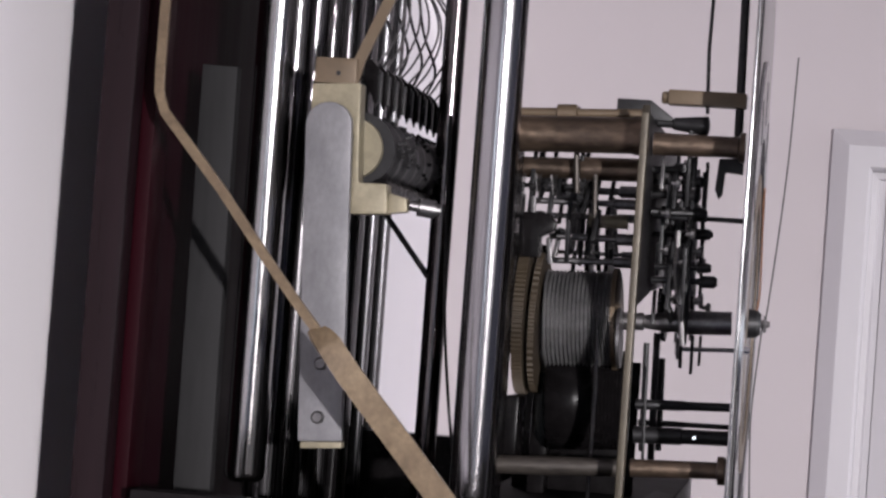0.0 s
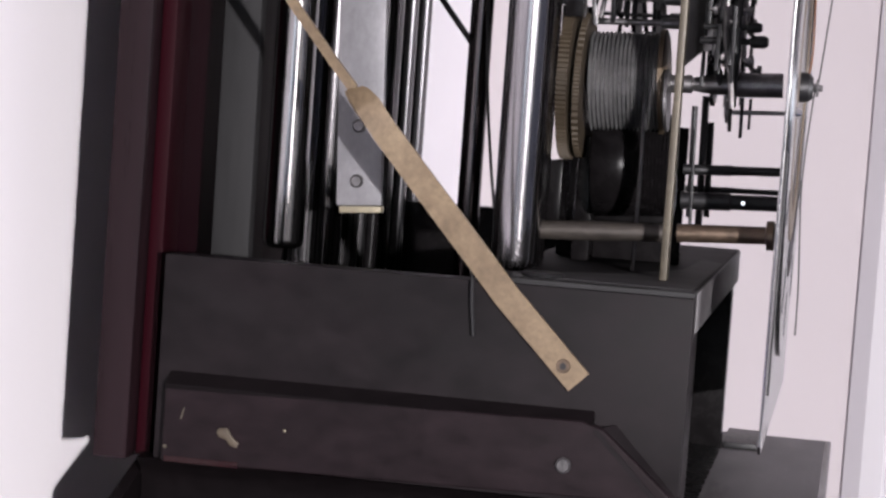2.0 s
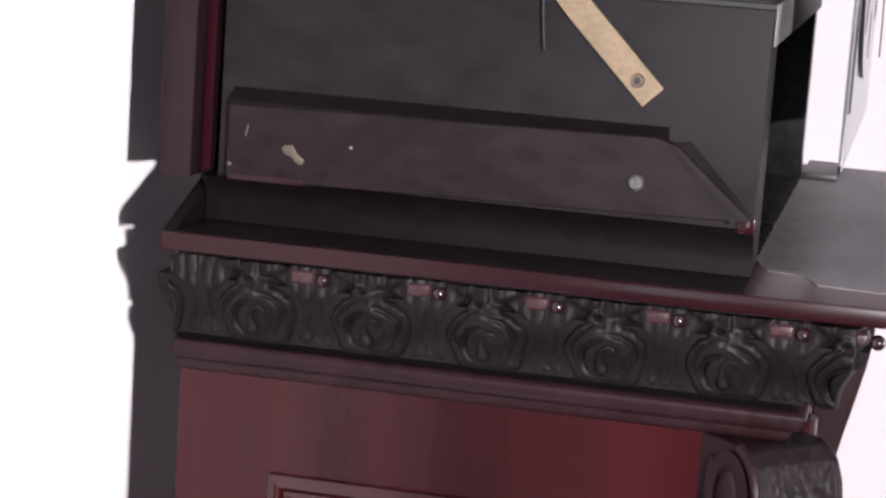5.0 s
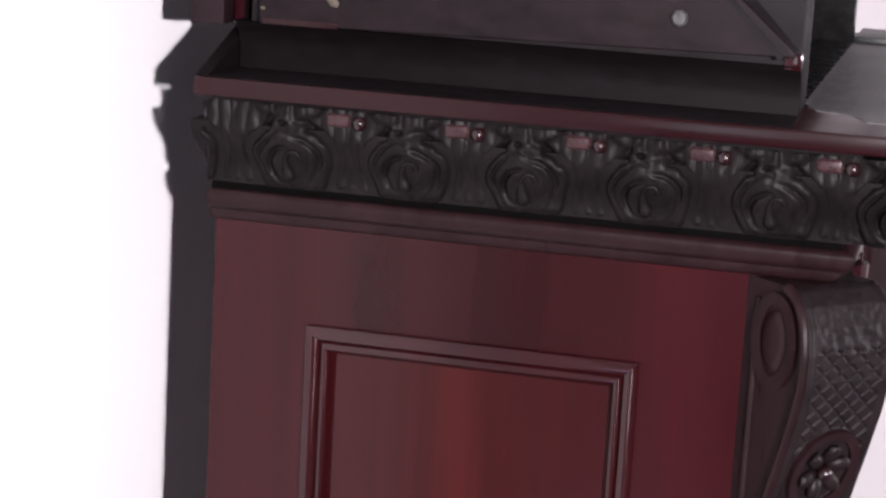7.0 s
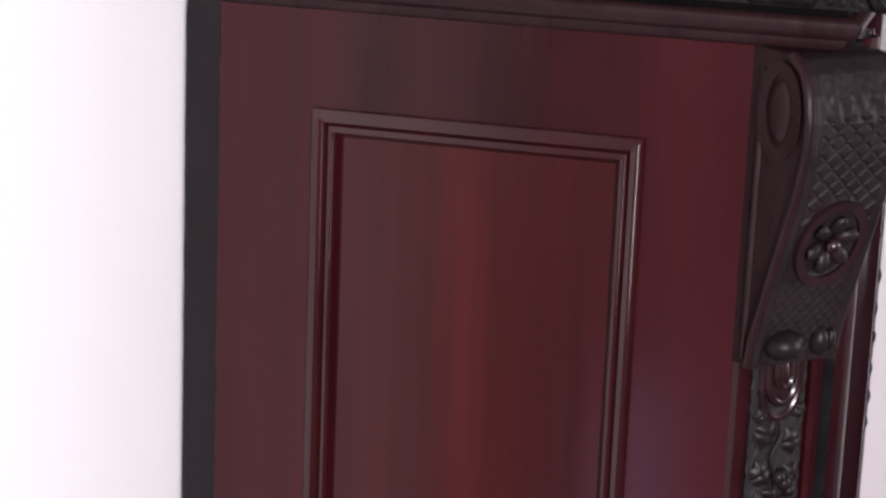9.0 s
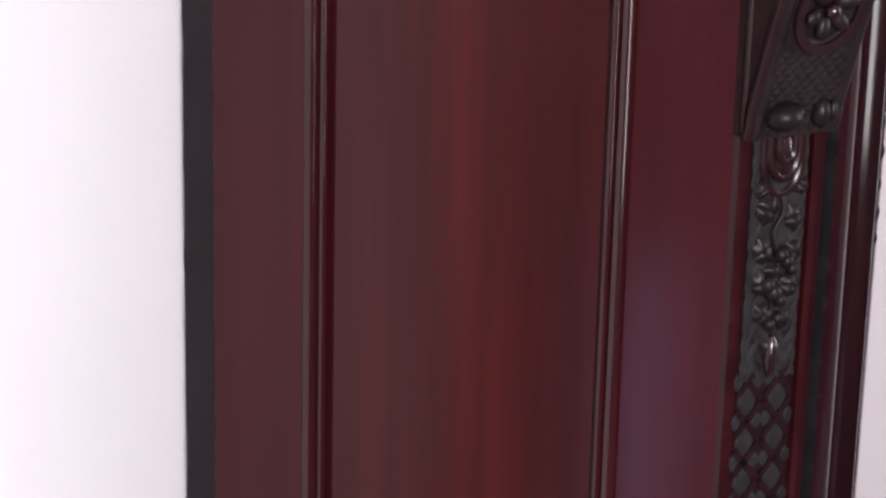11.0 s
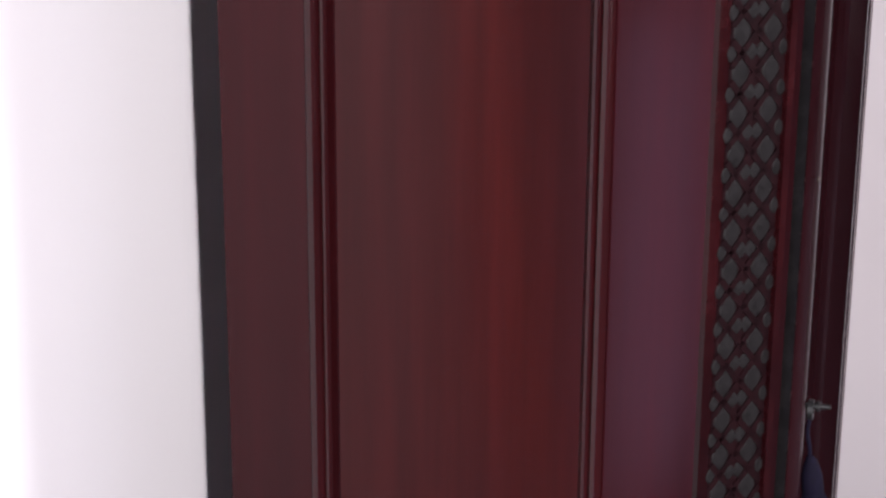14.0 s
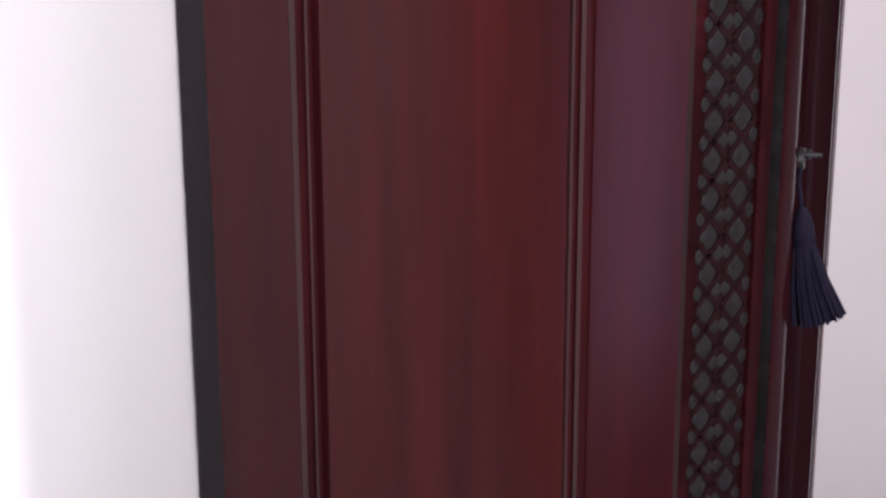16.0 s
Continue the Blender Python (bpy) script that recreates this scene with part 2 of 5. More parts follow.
DUSTY_RED = varied("dusty_red_wood", (0.016, 0.0062, 0.0070), (0.030, 0.0135, 0.0145), 120.0, (1, 1, 1), (0.22, 0.40), grain=0.15, fine=4, gloss=0.25)
SLAB_WOOD = varied("dusty_bare_wood", (0.040, 0.036, 0.038), (0.15, 0.14, 0.143), 12.0, (1.3, 0.35, 1), (0.50, 0.8), grain=0.2, fine=8, speck=1.4)
SLAB_DARK = varied("stained_bare_wood", (0.030, 0.026, 0.028), (0.070, 0.062, 0.064), 12.0, (1.3, 0.35, 1), (0.45, 0.7), grain=0.2, fine=8, speck=1.4)
SEAT_WOOD = varied("dark_seat_wood", (0.0060, 0.0054, 0.0058), (0.0160, 0.0145, 0.0152), 14.0, (0.3, 1.2, 1), (0.6, 0.8), grain=0.1, fine=8, gloss=0.05)
DUSTY_SEAT = varied("dusty_seat_wood", (0.022, 0.021, 0.022), (0.048, 0.046, 0.047), 20.0, (0.3, 1.2, 1), (0.6, 0.8), grain=0.15, fine=8, gloss=0.1)
GREY_WOOD = varied("grey_batten_wood", (0.0125, 0.0122, 0.0128), (0.0180, 0.0174, 0.0180), 20.0, (1, 1, 0.1), (0.6, 0.8), grain=0.15, fine=8, gloss=0.2)
BACK_WOOD = varied("dull_maroon_wood", (0.0058, 0.0009, 0.0022), (0.0100, 0.0014, 0.0034), 9.0, (1, 1, 0.06), (0.5, 0.62), grain=0.02, fine=5, gloss=0.06)
BACK_RED = varied("dull_red_wood", (0.0078, 0.0008, 0.0021), (0.0150, 0.0013, 0.0032), 9.0, (1, 1, 0.06), (0.4, 0.55), grain=0.02, fine=5, gloss=0.06)
CHEEK = varied("red_brown_cheek", (0.0078, 0.0034, 0.0040), (0.0122, 0.0052, 0.0060), 30.0, (1, 1, 0.2), (0.26, 0.38), grain=0.04, fine=5, gloss=0.10)
CORBEL = varied("brown_carved_mahogany", (0.0056, 0.0038, 0.0043), (0.0105, 0.0070, 0.0078), 45.0, (1, 1, 1), (0.42, 0.56), grain=0.06, fine=5, gloss=0.06)
MAHOGANY_DARK = varied("polished_dark_mahogany", (0.0060, 0.0018, 0.0023), (0.0105, 0.0028, 0.0034), 30.0, (1, 1, 1), (0.16, 0.26), grain=0.02, fine=5, gloss=0.40)
GARLAND = varied("waxed_carving", (0.0042, 0.0025, 0.0028), (0.0080, 0.0048, 0.0052), 40.0, (1, 1, 1), (0.36, 0.48), grain=0.05, fine=5, gloss=0.09)
EDGE_WOOD = varied("edge_mahogany", (0.0068, 0.0011, 0.0017), (0.0160, 0.0022, 0.0029), 9.0, (0.1, 1, 1), (0.16, 0.26), grain=0.02, fine=5, gloss=0.20)
DOOR_WOOD = varied("dark_door_mahogany", (0.0062, 0.0010, 0.0016), (0.0110, 0.0018, 0.0026), 9.0, (1, 1, 0.06), (0.07, 0.11), grain=0.0, fine=5, gloss=0.26)
DIAPER = varied("dark_diaper_ground", (0.0040, 0.0013, 0.0019), (0.0092, 0.0024, 0.0033), 120.0, (1, 1, 1), (0.4, 0.6), grain=0.2, fine=4, gloss=0.06)
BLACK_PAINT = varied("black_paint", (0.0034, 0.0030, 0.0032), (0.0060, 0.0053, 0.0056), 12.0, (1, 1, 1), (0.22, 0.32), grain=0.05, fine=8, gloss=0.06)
HOOD_WOOD = varied("worn_hood_wood", (0.0076, 0.0040, 0.0050), (0.0118, 0.0062, 0.0078), 9.0, (1, 1, 0.06), (0.25, 0.35), grain=0.03, fine=6, gloss=0.10)


def polished(name, base, rough):
    """Nickel drawn and polished along its length: fine lines run up the tube."""
    m = material(name, base, rough, 1.0)
    n, l, b = nodes(m)
    lines = noise_of(m, 420.0, (1, 1, 0.004), 3.0, 0.7)
    film = noise_of(m, 24.0, (1, 1, 0.25), 4.0)
    l.new(ramp(m, film, [(0.35, tuple(v * 0.82 for v in base)), (0.65, tuple(min(1.0, v * 1.10) for v in base))]), b.inputs["Base Color"])
    l.new(ramp(m, lines, [(0.35, (rough * 0.6,) * 3), (0.65, (rough * 1.8,) * 3)]), b.inputs["Roughness"])
    relief(m, lines, 0.035, 0.0004)
    return m


# rear tubes: nickel coloured darker to paint in the dark they reflect
NICKEL_SHADED = polished("tarnished_nickel", (0.11, 0.106, 0.11), 0.20)
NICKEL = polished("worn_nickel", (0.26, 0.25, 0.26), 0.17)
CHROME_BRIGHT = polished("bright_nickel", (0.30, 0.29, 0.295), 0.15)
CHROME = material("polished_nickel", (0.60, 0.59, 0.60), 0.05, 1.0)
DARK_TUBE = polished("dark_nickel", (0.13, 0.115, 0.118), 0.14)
BRASS = varied("tarnished_brass", (0.086, 0.062, 0.040), (0.118, 0.085, 0.053), 18.0, (1, 1, 1), (0.40, 0.50), metal=0.35, grain=0.05, fine=6, speck=0.4)
WORN_STEEL = varied("worn_screw_steel", (0.020, 0.019, 0.020), (0.075, 0.070, 0.072), 220.0, (1, 1, 1), (0.4, 0.6), metal=0.3, grain=0.1, fine=4, speck=1.0)
WHEEL_BRASS = varied("dull_wheel_brass", (0.034, 0.025, 0.016), (0.056, 0.042, 0.027), 18.0, (1, 1, 1), (0.45, 0.6), metal=0.35, grain=0.05, fine=6, speck=0.6)
BRASS_PALE = varied("pale_cast_brass", (0.165, 0.145, 0.098), (0.235, 0.205, 0.142), 30.0, (1, 1, 1), (0.42, 0.58), metal=0.35, grain=0.12, fine=7, speck=0.7)
BRONZE = varied("bronze_pillar", (0.048, 0.036, 0.028), (0.15, 0.106, 0.076), 55.0, (0.45, 1, 1), (0.28, 0.5), metal=0.8, grain=0.15, fine=5)
BRONZE_DULL = varied("greyed_bronze", (0.030, 0.026, 0.024), (0.075, 0.064, 0.055), 55.0, (0.3, 1, 1), (0.4, 0.6), metal=0.6, grain=0.15, fine=6)
STEEL = varied("oiled_steel", (0.10, 0.097, 0.10), (0.19, 0.18, 0.18), 60.0, (1, 1, 1), (0.3, 0.5), metal=0.9, grain=0.1, fine=6)
BLACK_STEEL = varied("blackened_steel", (0.008, 0.0078, 0.0085), (0.019, 0.0183, 0.0195), 60.0, (1, 1, 1), (0.36, 0.58), metal=0.5, grain=0.15, fine=6)
ALUMINIUM = varied("dull_grey_metal", (0.092, 0.090, 0.096), (0.172, 0.167, 0.175), 34.0, (1, 1, 0.6), (0.45, 0.6), metal=0.3, grain=0.10, fine=9, speck=0.55)
DIAL_SILVER = varied("silvered_dial", (0.27, 0.264, 0.27), (0.36, 0.352, 0.357), 6.0, (1, 1, 0.3), (0.16, 0.22), metal=1.0, grain=0.0, fine=2, speck=0.3)
PLATE_BRASS = varied("grey_worn_brass", (0.042, 0.035, 0.025), (0.072, 0.060, 0.042), 30.0, (1, 1, 1), (0.4, 0.6), metal=0.4, grain=0.15, fine=7)
CABLE = varied("wound_cable", (0.18, 0.176, 0.18), (0.30, 0.294, 0.294), 80.0, (1, 1, 1), (0.35, 0.5), metal=0.8, grain=0.2, fine=6)
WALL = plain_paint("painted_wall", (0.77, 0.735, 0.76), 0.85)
# unseen south and east walls, coloured blue-grey to dim and cool the fill
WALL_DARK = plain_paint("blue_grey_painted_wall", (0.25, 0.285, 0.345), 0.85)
# north wall and door: paint darkened to stand in for weaker light
WALL_SHADED = plain_paint("greyer_painted_wall", (0.392, 0.358, 0.368), 0.85)
DOOR_SHADED = plain_paint("off_white_door_paint", (0.37, 0.353, 0.37), 0.5)
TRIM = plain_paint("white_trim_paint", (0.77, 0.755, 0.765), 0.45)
# unseen floor, coloured blue-grey to cool the light it bounces
FLOOR = varied("slate_grey_carpet", (0.085, 0.095, 0.125), (0.125, 0.137, 0.175), 8.0, (1, 1, 1), (0.8, 0.95), grain=0.4, fine=20)
TASSEL = varied("navy_tassel_thread", (0.0022, 0.0015, 0.0055), (0.0045, 0.0032, 0.0105), 300.0, (1, 1, 0.1), (0.7, 0.9), grain=0.5, fine=4, gloss=0.08)
STRAP = varied("stained_strap_brass", (0.082, 0.055, 0.032), (0.150, 0.108, 0.065), 40.0, (1, 1, 1), (0.36, 0.52), metal=0.35, grain=0.12, fine=7, speck=0.9)
COPPER = material("copper_wire", (0.55, 0.28, 0.16), 0.3, 1.0)


def panel_with_reflection():
    """Finely streaked mahogany with a reflection's red and dark bands painted in."""
    m = varied("figured_mahogany", (0.0170, 0.0023, 0.0027), (0.0280, 0.0036, 0.0038), 12.0, (1, 1, 0.04), (0.10, 0.16), grain=0.0, fine=4, gloss=0.17)
    n, l, b = nodes(m)
    geo, sep, span = n.new("ShaderNodeNewGeometry"), n.new("ShaderNodeSeparateXYZ"), n.new("ShaderNodeMapRange")
    wander = noise_of(m, 5.0, (0.6, 1, 0.25), 3.0)
    add = n.new("ShaderNodeMath")
    add.operation = "MULTIPLY_ADD"
    add.inputs[1].default_value = 0.05
    lean = n.new("ShaderNodeMath")
    lean.operation = "MULTIPLY_ADD"
    lean.inputs[1].default_value = 0.12
    l.new(wander, add.inputs[0])
    l.new(geo.outputs["Position"], sep.inputs["Vector"])
    l.new(sep.outputs["Z"], lean.inputs[0])
    l.new(sep.outputs["X"], lean.inputs[2])
    l.new(lean.outputs[0], add.inputs[2])
    span.inputs["From Min"].default_value, span.inputs["From Max"].default_value = 0.183, 0.430
    l.new(add.outputs[0], span.inputs["Value"])
    reflection_band = ramp(m, span.outputs["Result"], [(0.0, (0.88, 1.05, 1.05)), (0.28, (0.92, 1.2, 1.2)), (0.42, (0.84, 0.98, 0.98)), (0.51, (0.94, 0.76, 0.72)), (0.60, (0.98, 0.72, 0.62)), (0.68, (0.84, 0.62, 0.60)), (0.78, (0.70, 0.60, 0.64)), (0.95, (0.76, 0.75, 0.78))])
    old = b.inputs["Base Color"].links[0].from_socket
    l.new(mix(m, 1.0, old, reflection_band, "MULTIPLY"), b.inputs["Base Color"])
    return m


PANEL = panel_with_reflection()


def rail_with_reflections():
    """Cross rail with two dark reflections painted into its colour."""
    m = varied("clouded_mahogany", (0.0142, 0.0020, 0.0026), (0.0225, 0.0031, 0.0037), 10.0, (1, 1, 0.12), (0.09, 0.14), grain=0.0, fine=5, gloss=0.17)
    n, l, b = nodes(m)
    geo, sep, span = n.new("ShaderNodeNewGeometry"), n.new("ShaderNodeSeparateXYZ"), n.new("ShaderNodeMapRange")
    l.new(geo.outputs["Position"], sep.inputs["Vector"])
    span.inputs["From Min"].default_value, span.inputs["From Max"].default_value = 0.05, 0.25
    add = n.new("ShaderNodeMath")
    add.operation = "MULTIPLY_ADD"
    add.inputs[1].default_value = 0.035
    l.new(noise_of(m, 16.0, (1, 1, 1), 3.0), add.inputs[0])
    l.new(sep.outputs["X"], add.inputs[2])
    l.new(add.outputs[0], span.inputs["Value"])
    reflections = ramp(m, span.outputs["Result"], [(0.05, (0.90, 1.05, 1.05)), (0.22, (0.82, 1.0, 1.0)), (0.28, (0.64, 0.62, 0.64)), (0.36, (0.64, 0.62, 0.64)), (0.43, (0.78, 0.92, 0.92)), (0.58, (0.76, 0.85, 0.85)), (0.68, (0.62, 0.56, 0.60)), (0.80, (0.66, 0.60, 0.66)), (0.90, (0.76, 0.74, 0.80)), (0.98, (0.95, 0.98, 1.02))])
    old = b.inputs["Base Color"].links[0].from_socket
    l.new(mix(m, 1.0, old, reflections, "MULTIPLY"), b.inputs["Base Color"])
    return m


RAIL = rail_with_reflections()

# ---------------------------------------------------------------- room
XW, XE, YS, YN, ZC = -0.10, 5.20, -4.3, 1.73, 2.9
Z_FLOOR = -0.36


def wall(name, bm, paint=None):
    ob = link(name, bm, paint or WALL, None, smooth=0)
    return tagged(ob, "plain painted plaster wall", "wall", kind="structure")


GY0, GY1, GZ0, GZ1 = -2.45, -1.80, -0.34, 0.62      # unseen opening added to the west wall for the violet sheen
bm = box(XW - 0.12, XW, GY1, YN + 0.12, Z_FLOOR, ZC)
box(XW - 0.12, XW, YS - 0.12, GY0, Z_FLOOR, ZC, bm=bm)
box(XW - 0.12, XW, GY0, GY1, Z_FLOOR, GZ0, bm=bm)
box(XW - 0.12, XW, GY0, GY1, GZ1, ZC, bm=bm)
wall("wall_west", bm)
wall("wall_north", box(XW, XE, YN, YN + 0.12, Z_FLOOR, ZC), WALL_SHADED)
bm = box(XW, 0.00, YS - 0.12, YS, Z_FLOOR, ZC)
box(0.60, 2.38, YS - 0.12, YS, Z_FLOOR, ZC, bm=bm)
box(0.00, 0.60, YS - 0.12, YS, Z_FLOOR, 0.70, bm=bm)
box(0.00, 0.60, YS - 0.12, YS, 2.10, ZC, bm=bm)
box(2.82, XE, YS - 0.12, YS, Z_FLOOR, ZC, bm=bm)
box(2.38, 2.82, YS - 0.12, YS, Z_FLOOR, -0.10, bm=bm)
box(2.38, 2.82, YS - 0.12, YS, 2.1, ZC, bm=bm)
wall("wall_south", bm, WALL_DARK)
bm = box(XE, XE + 0.12, YS - 0.12, 0.98, Z_FLOOR, ZC)
box(XE, XE + 0.12, 1.70, YN + 0.12, Z_FLOOR, ZC, bm=bm)
box(XE, XE + 0.12, 0.98, 1.70, Z_FLOOR, 1.20, bm=bm)
box(XE, XE + 0.12, 0.98, 1.70, 2.5, ZC, bm=bm)
wall("wall_east", bm, WALL_DARK)
tagged(link("floor", box(XW - 0.12, XE + 0.12, YS - 0.12, YN + 0.12, Z_FLOOR - 0.1, Z_FLOOR), FLOOR, smooth=0), "unseen blue-grey floor coloured to cool the bounced light", "floor", kind="structure")
tagged(link("ceiling", box(XW - 0.12, XE + 0.12, YS - 0.12, YN + 0.12, ZC, ZC + 0.1), WALL, smooth=0), "plain white painted ceiling", "ceiling", kind="structure")

window = thing("window_1", (XE, 1.34, 1.20), "unseen white framed window added to light the far corner", "window", kind="structure")
for y0, y1, z0, z1 in ((0.98, 1.03, 1.20, 2.5), (1.65, 1.70, 1.20, 2.5), (1.03, 1.65, 1.20, 1.25), (1.03, 1.65, 2.45, 2.5)):
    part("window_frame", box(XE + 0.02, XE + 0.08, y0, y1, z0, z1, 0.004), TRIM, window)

window = thing("window_2", (XW, (GY0 + GY1) / 2, GZ0), "unseen low white framed window added for the violet sheen", "window", kind="structure")
for y0, y1, z0, z1 in ((GY0, GY0 + 0.04, GZ0, GZ1), (GY1 - 0.04, GY1, GZ0, GZ1), (GY0 + 0.04, GY1 - 0.04, GZ0, GZ0 + 0.04), (GY0 + 0.04, GY1 - 0.04, GZ1 - 0.04, GZ1)):
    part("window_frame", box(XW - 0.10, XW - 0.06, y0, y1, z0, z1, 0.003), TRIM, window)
window = thing("window_3", (2.60, YS, -0.1), "unseen tall white framed window added for highlights", "window", kind="structure")
for x0, x1, z0, z1 in ((2.38, 2.42, -0.1, 2.1), (2.78, 2.82, -0.1, 2.1), (2.42, 2.78, -0.1, -0.06), (2.42, 2.78, 2.06, 2.1)):
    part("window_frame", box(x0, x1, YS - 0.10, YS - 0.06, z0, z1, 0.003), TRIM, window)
window = thing("window_4", (0.30, YS, 0.70), "unseen white framed window added for bluish fill", "window", kind="structure")
for x0, x1, z0, z1 in ((0.00, 0.04, 0.70, 2.10), (0.56, 0.60, 0.70, 2.10), (0.04, 0.56, 0.70, 0.74), (0.04, 0.56, 2.06, 2.10)):
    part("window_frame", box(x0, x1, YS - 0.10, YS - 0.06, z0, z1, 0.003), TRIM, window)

# panelled white door in the wall behind the clock
door = thing("door_1", (0.9, YN, Z_FLOOR), "white painted panelled door with moulded frame", "door", kind="structure")
DX0, DX1, DZ = 0.4215, 1.40, 2.106
ARCH = [(0.0, 0.0), (0.0, -0.010), (0.003, -0.012), (0.0205, -0.028), (0.0225, -0.029), (0.050, -0.029), (0.054, -0.024), (0.056, -0.014), (0.064, -0.013), (0.067, -0.009), (0.075, -0.009), (0.075, 0.0)]


def architrave(a, da, b, db):
    """A moulded length of door frame from a to b, its inner side turned along da and db, mitred where they differ."""
    own = bmesh.new()
    ends = [[own.verts.new((p[0] + d[0] * o, YN + h, p[1] + d[1] * o)) for o, h in ARCH] for p, d in ((a, da), (b, db))]
    for i in range(len(ARCH) - 1):
        own.faces.new((ends[0][i], ends[0][i + 1], ends[1][i + 1], ends[1][i]))
    part("architrave", own, DOOR_SHADED, door, smooth=25)


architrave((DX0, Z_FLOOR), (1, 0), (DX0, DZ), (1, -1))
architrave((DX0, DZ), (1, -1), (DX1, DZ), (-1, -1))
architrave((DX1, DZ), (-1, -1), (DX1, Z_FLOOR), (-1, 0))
leaf = part("door_leaf", box(DX0 + 0.076, DX1 - 0.076, YN - 0.010, YN - 0.001, Z_FLOOR + 0.01, DZ - 0.076, 0.001), DOOR_SHADED, door)
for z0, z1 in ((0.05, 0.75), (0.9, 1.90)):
    part("door_panel", box(DX0 + 0.17, DX1 - 0.17, YN - 0.022, YN - 0.010, z0, z1, 0.008), DOOR_SHADED, door)
part("door_knob", blob((DX1 - 0.13, YN - 0.05, 1.02), 0.025, 0.03, 0.025), BRASS, door, "brass door knob")
for nm, b in (("baseboard_west", box(XW, XW + 0.015, GY1 + 0.01, YN, Z_FLOOR, Z_FLOOR + 0.10, 0.003)), 
              ("baseboard_south", box(XW + 0.015, XE, YS, YS + 0.015, Z_FLOOR, Z_FLOOR + 0.12, 0.003))):
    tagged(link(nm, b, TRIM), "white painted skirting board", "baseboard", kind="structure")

# ---------------------------------------------------------------- clock case
YF = 0.558          # far side of the trunk
YC = YF / 2         # the clock's middle
case = thing("longcase_clock_case", (0.17, YC, Z_FLOOR), "tall dark red mahogany longcase clock case with carved corners, hood removed", "clock case")

# slab that carries the seat box
part("cornice_slab", box(-0.015, 0.405, -0.021, 0.579, 1.5395, 1.5505, 0.002), EDGE_WOOD, case, "polished mahogany edge slab")
# dark strip that paints the seat box's shade and reflection on the slab
part("slab_surface", box(-0.0135, 0.3222, -0.0195, 0.0330, 1.5505, 1.55065), EBONISED, case, "dark strip painting shade and reflection before the seat box", smooth=0)
part("slab_top", prism([(0.3150, 0.110), (0.3300, 0.060), (0.3520, 0.052), (0.3600, 0.030), (0.3960, 0.024), (0.3990, 0.030), (0.4000, 0.572), (0.3000, 0.572)], "z", 1.5505, 1.5510), SLAB_WOOD, case, "bare dusty grey wooden top")


def ring_solid(levels):
    """A solid from rectangles (x0, x1, y0, y1, z) stacked in order."""
    bm = bmesh.new()
    rings = [[bm.verts.new(c) for c in ((x0, y0, z), (x1, y0, z), (x1, y1, z), (x0, y1, z))] for x0, x1, y0, y1, z in levels]
    for a, b in zip(rings, rings[1:]):
        for k in range(4):
            bm.faces.new((a[k], a[(k + 1) % 4], b[(k + 1) % 4], b[k]))
    bm.faces.new(rings[0][::-1])
    bm.faces.new(rings[-1])
    return bm


def around(d, z):
    return (-0.006 - d * 0.6, 0.347 + d * 2.6, -d, YF + d, z)


# cyma frieze behind the carving: overhang by height
def cyma(s):
    """Overhang of the frieze at share s of its height, from the foot up."""
    return 0.005 + 0.013 * (0.5 - 0.5 * math.cos(math.pi * min(1, s * 1.05))) ** 1.3


Z0, Z1 = 1.4885, 1.5250
part("frieze", ring_solid([around(cyma(k / 8), Z0 + (Z1 - Z0) * k / 8) for k in range(9)] + [around(0.0040, 1.5255), around(0.0040, 1.5395)]), CARVED, case, "dark carved cyma frieze", smooth=60)


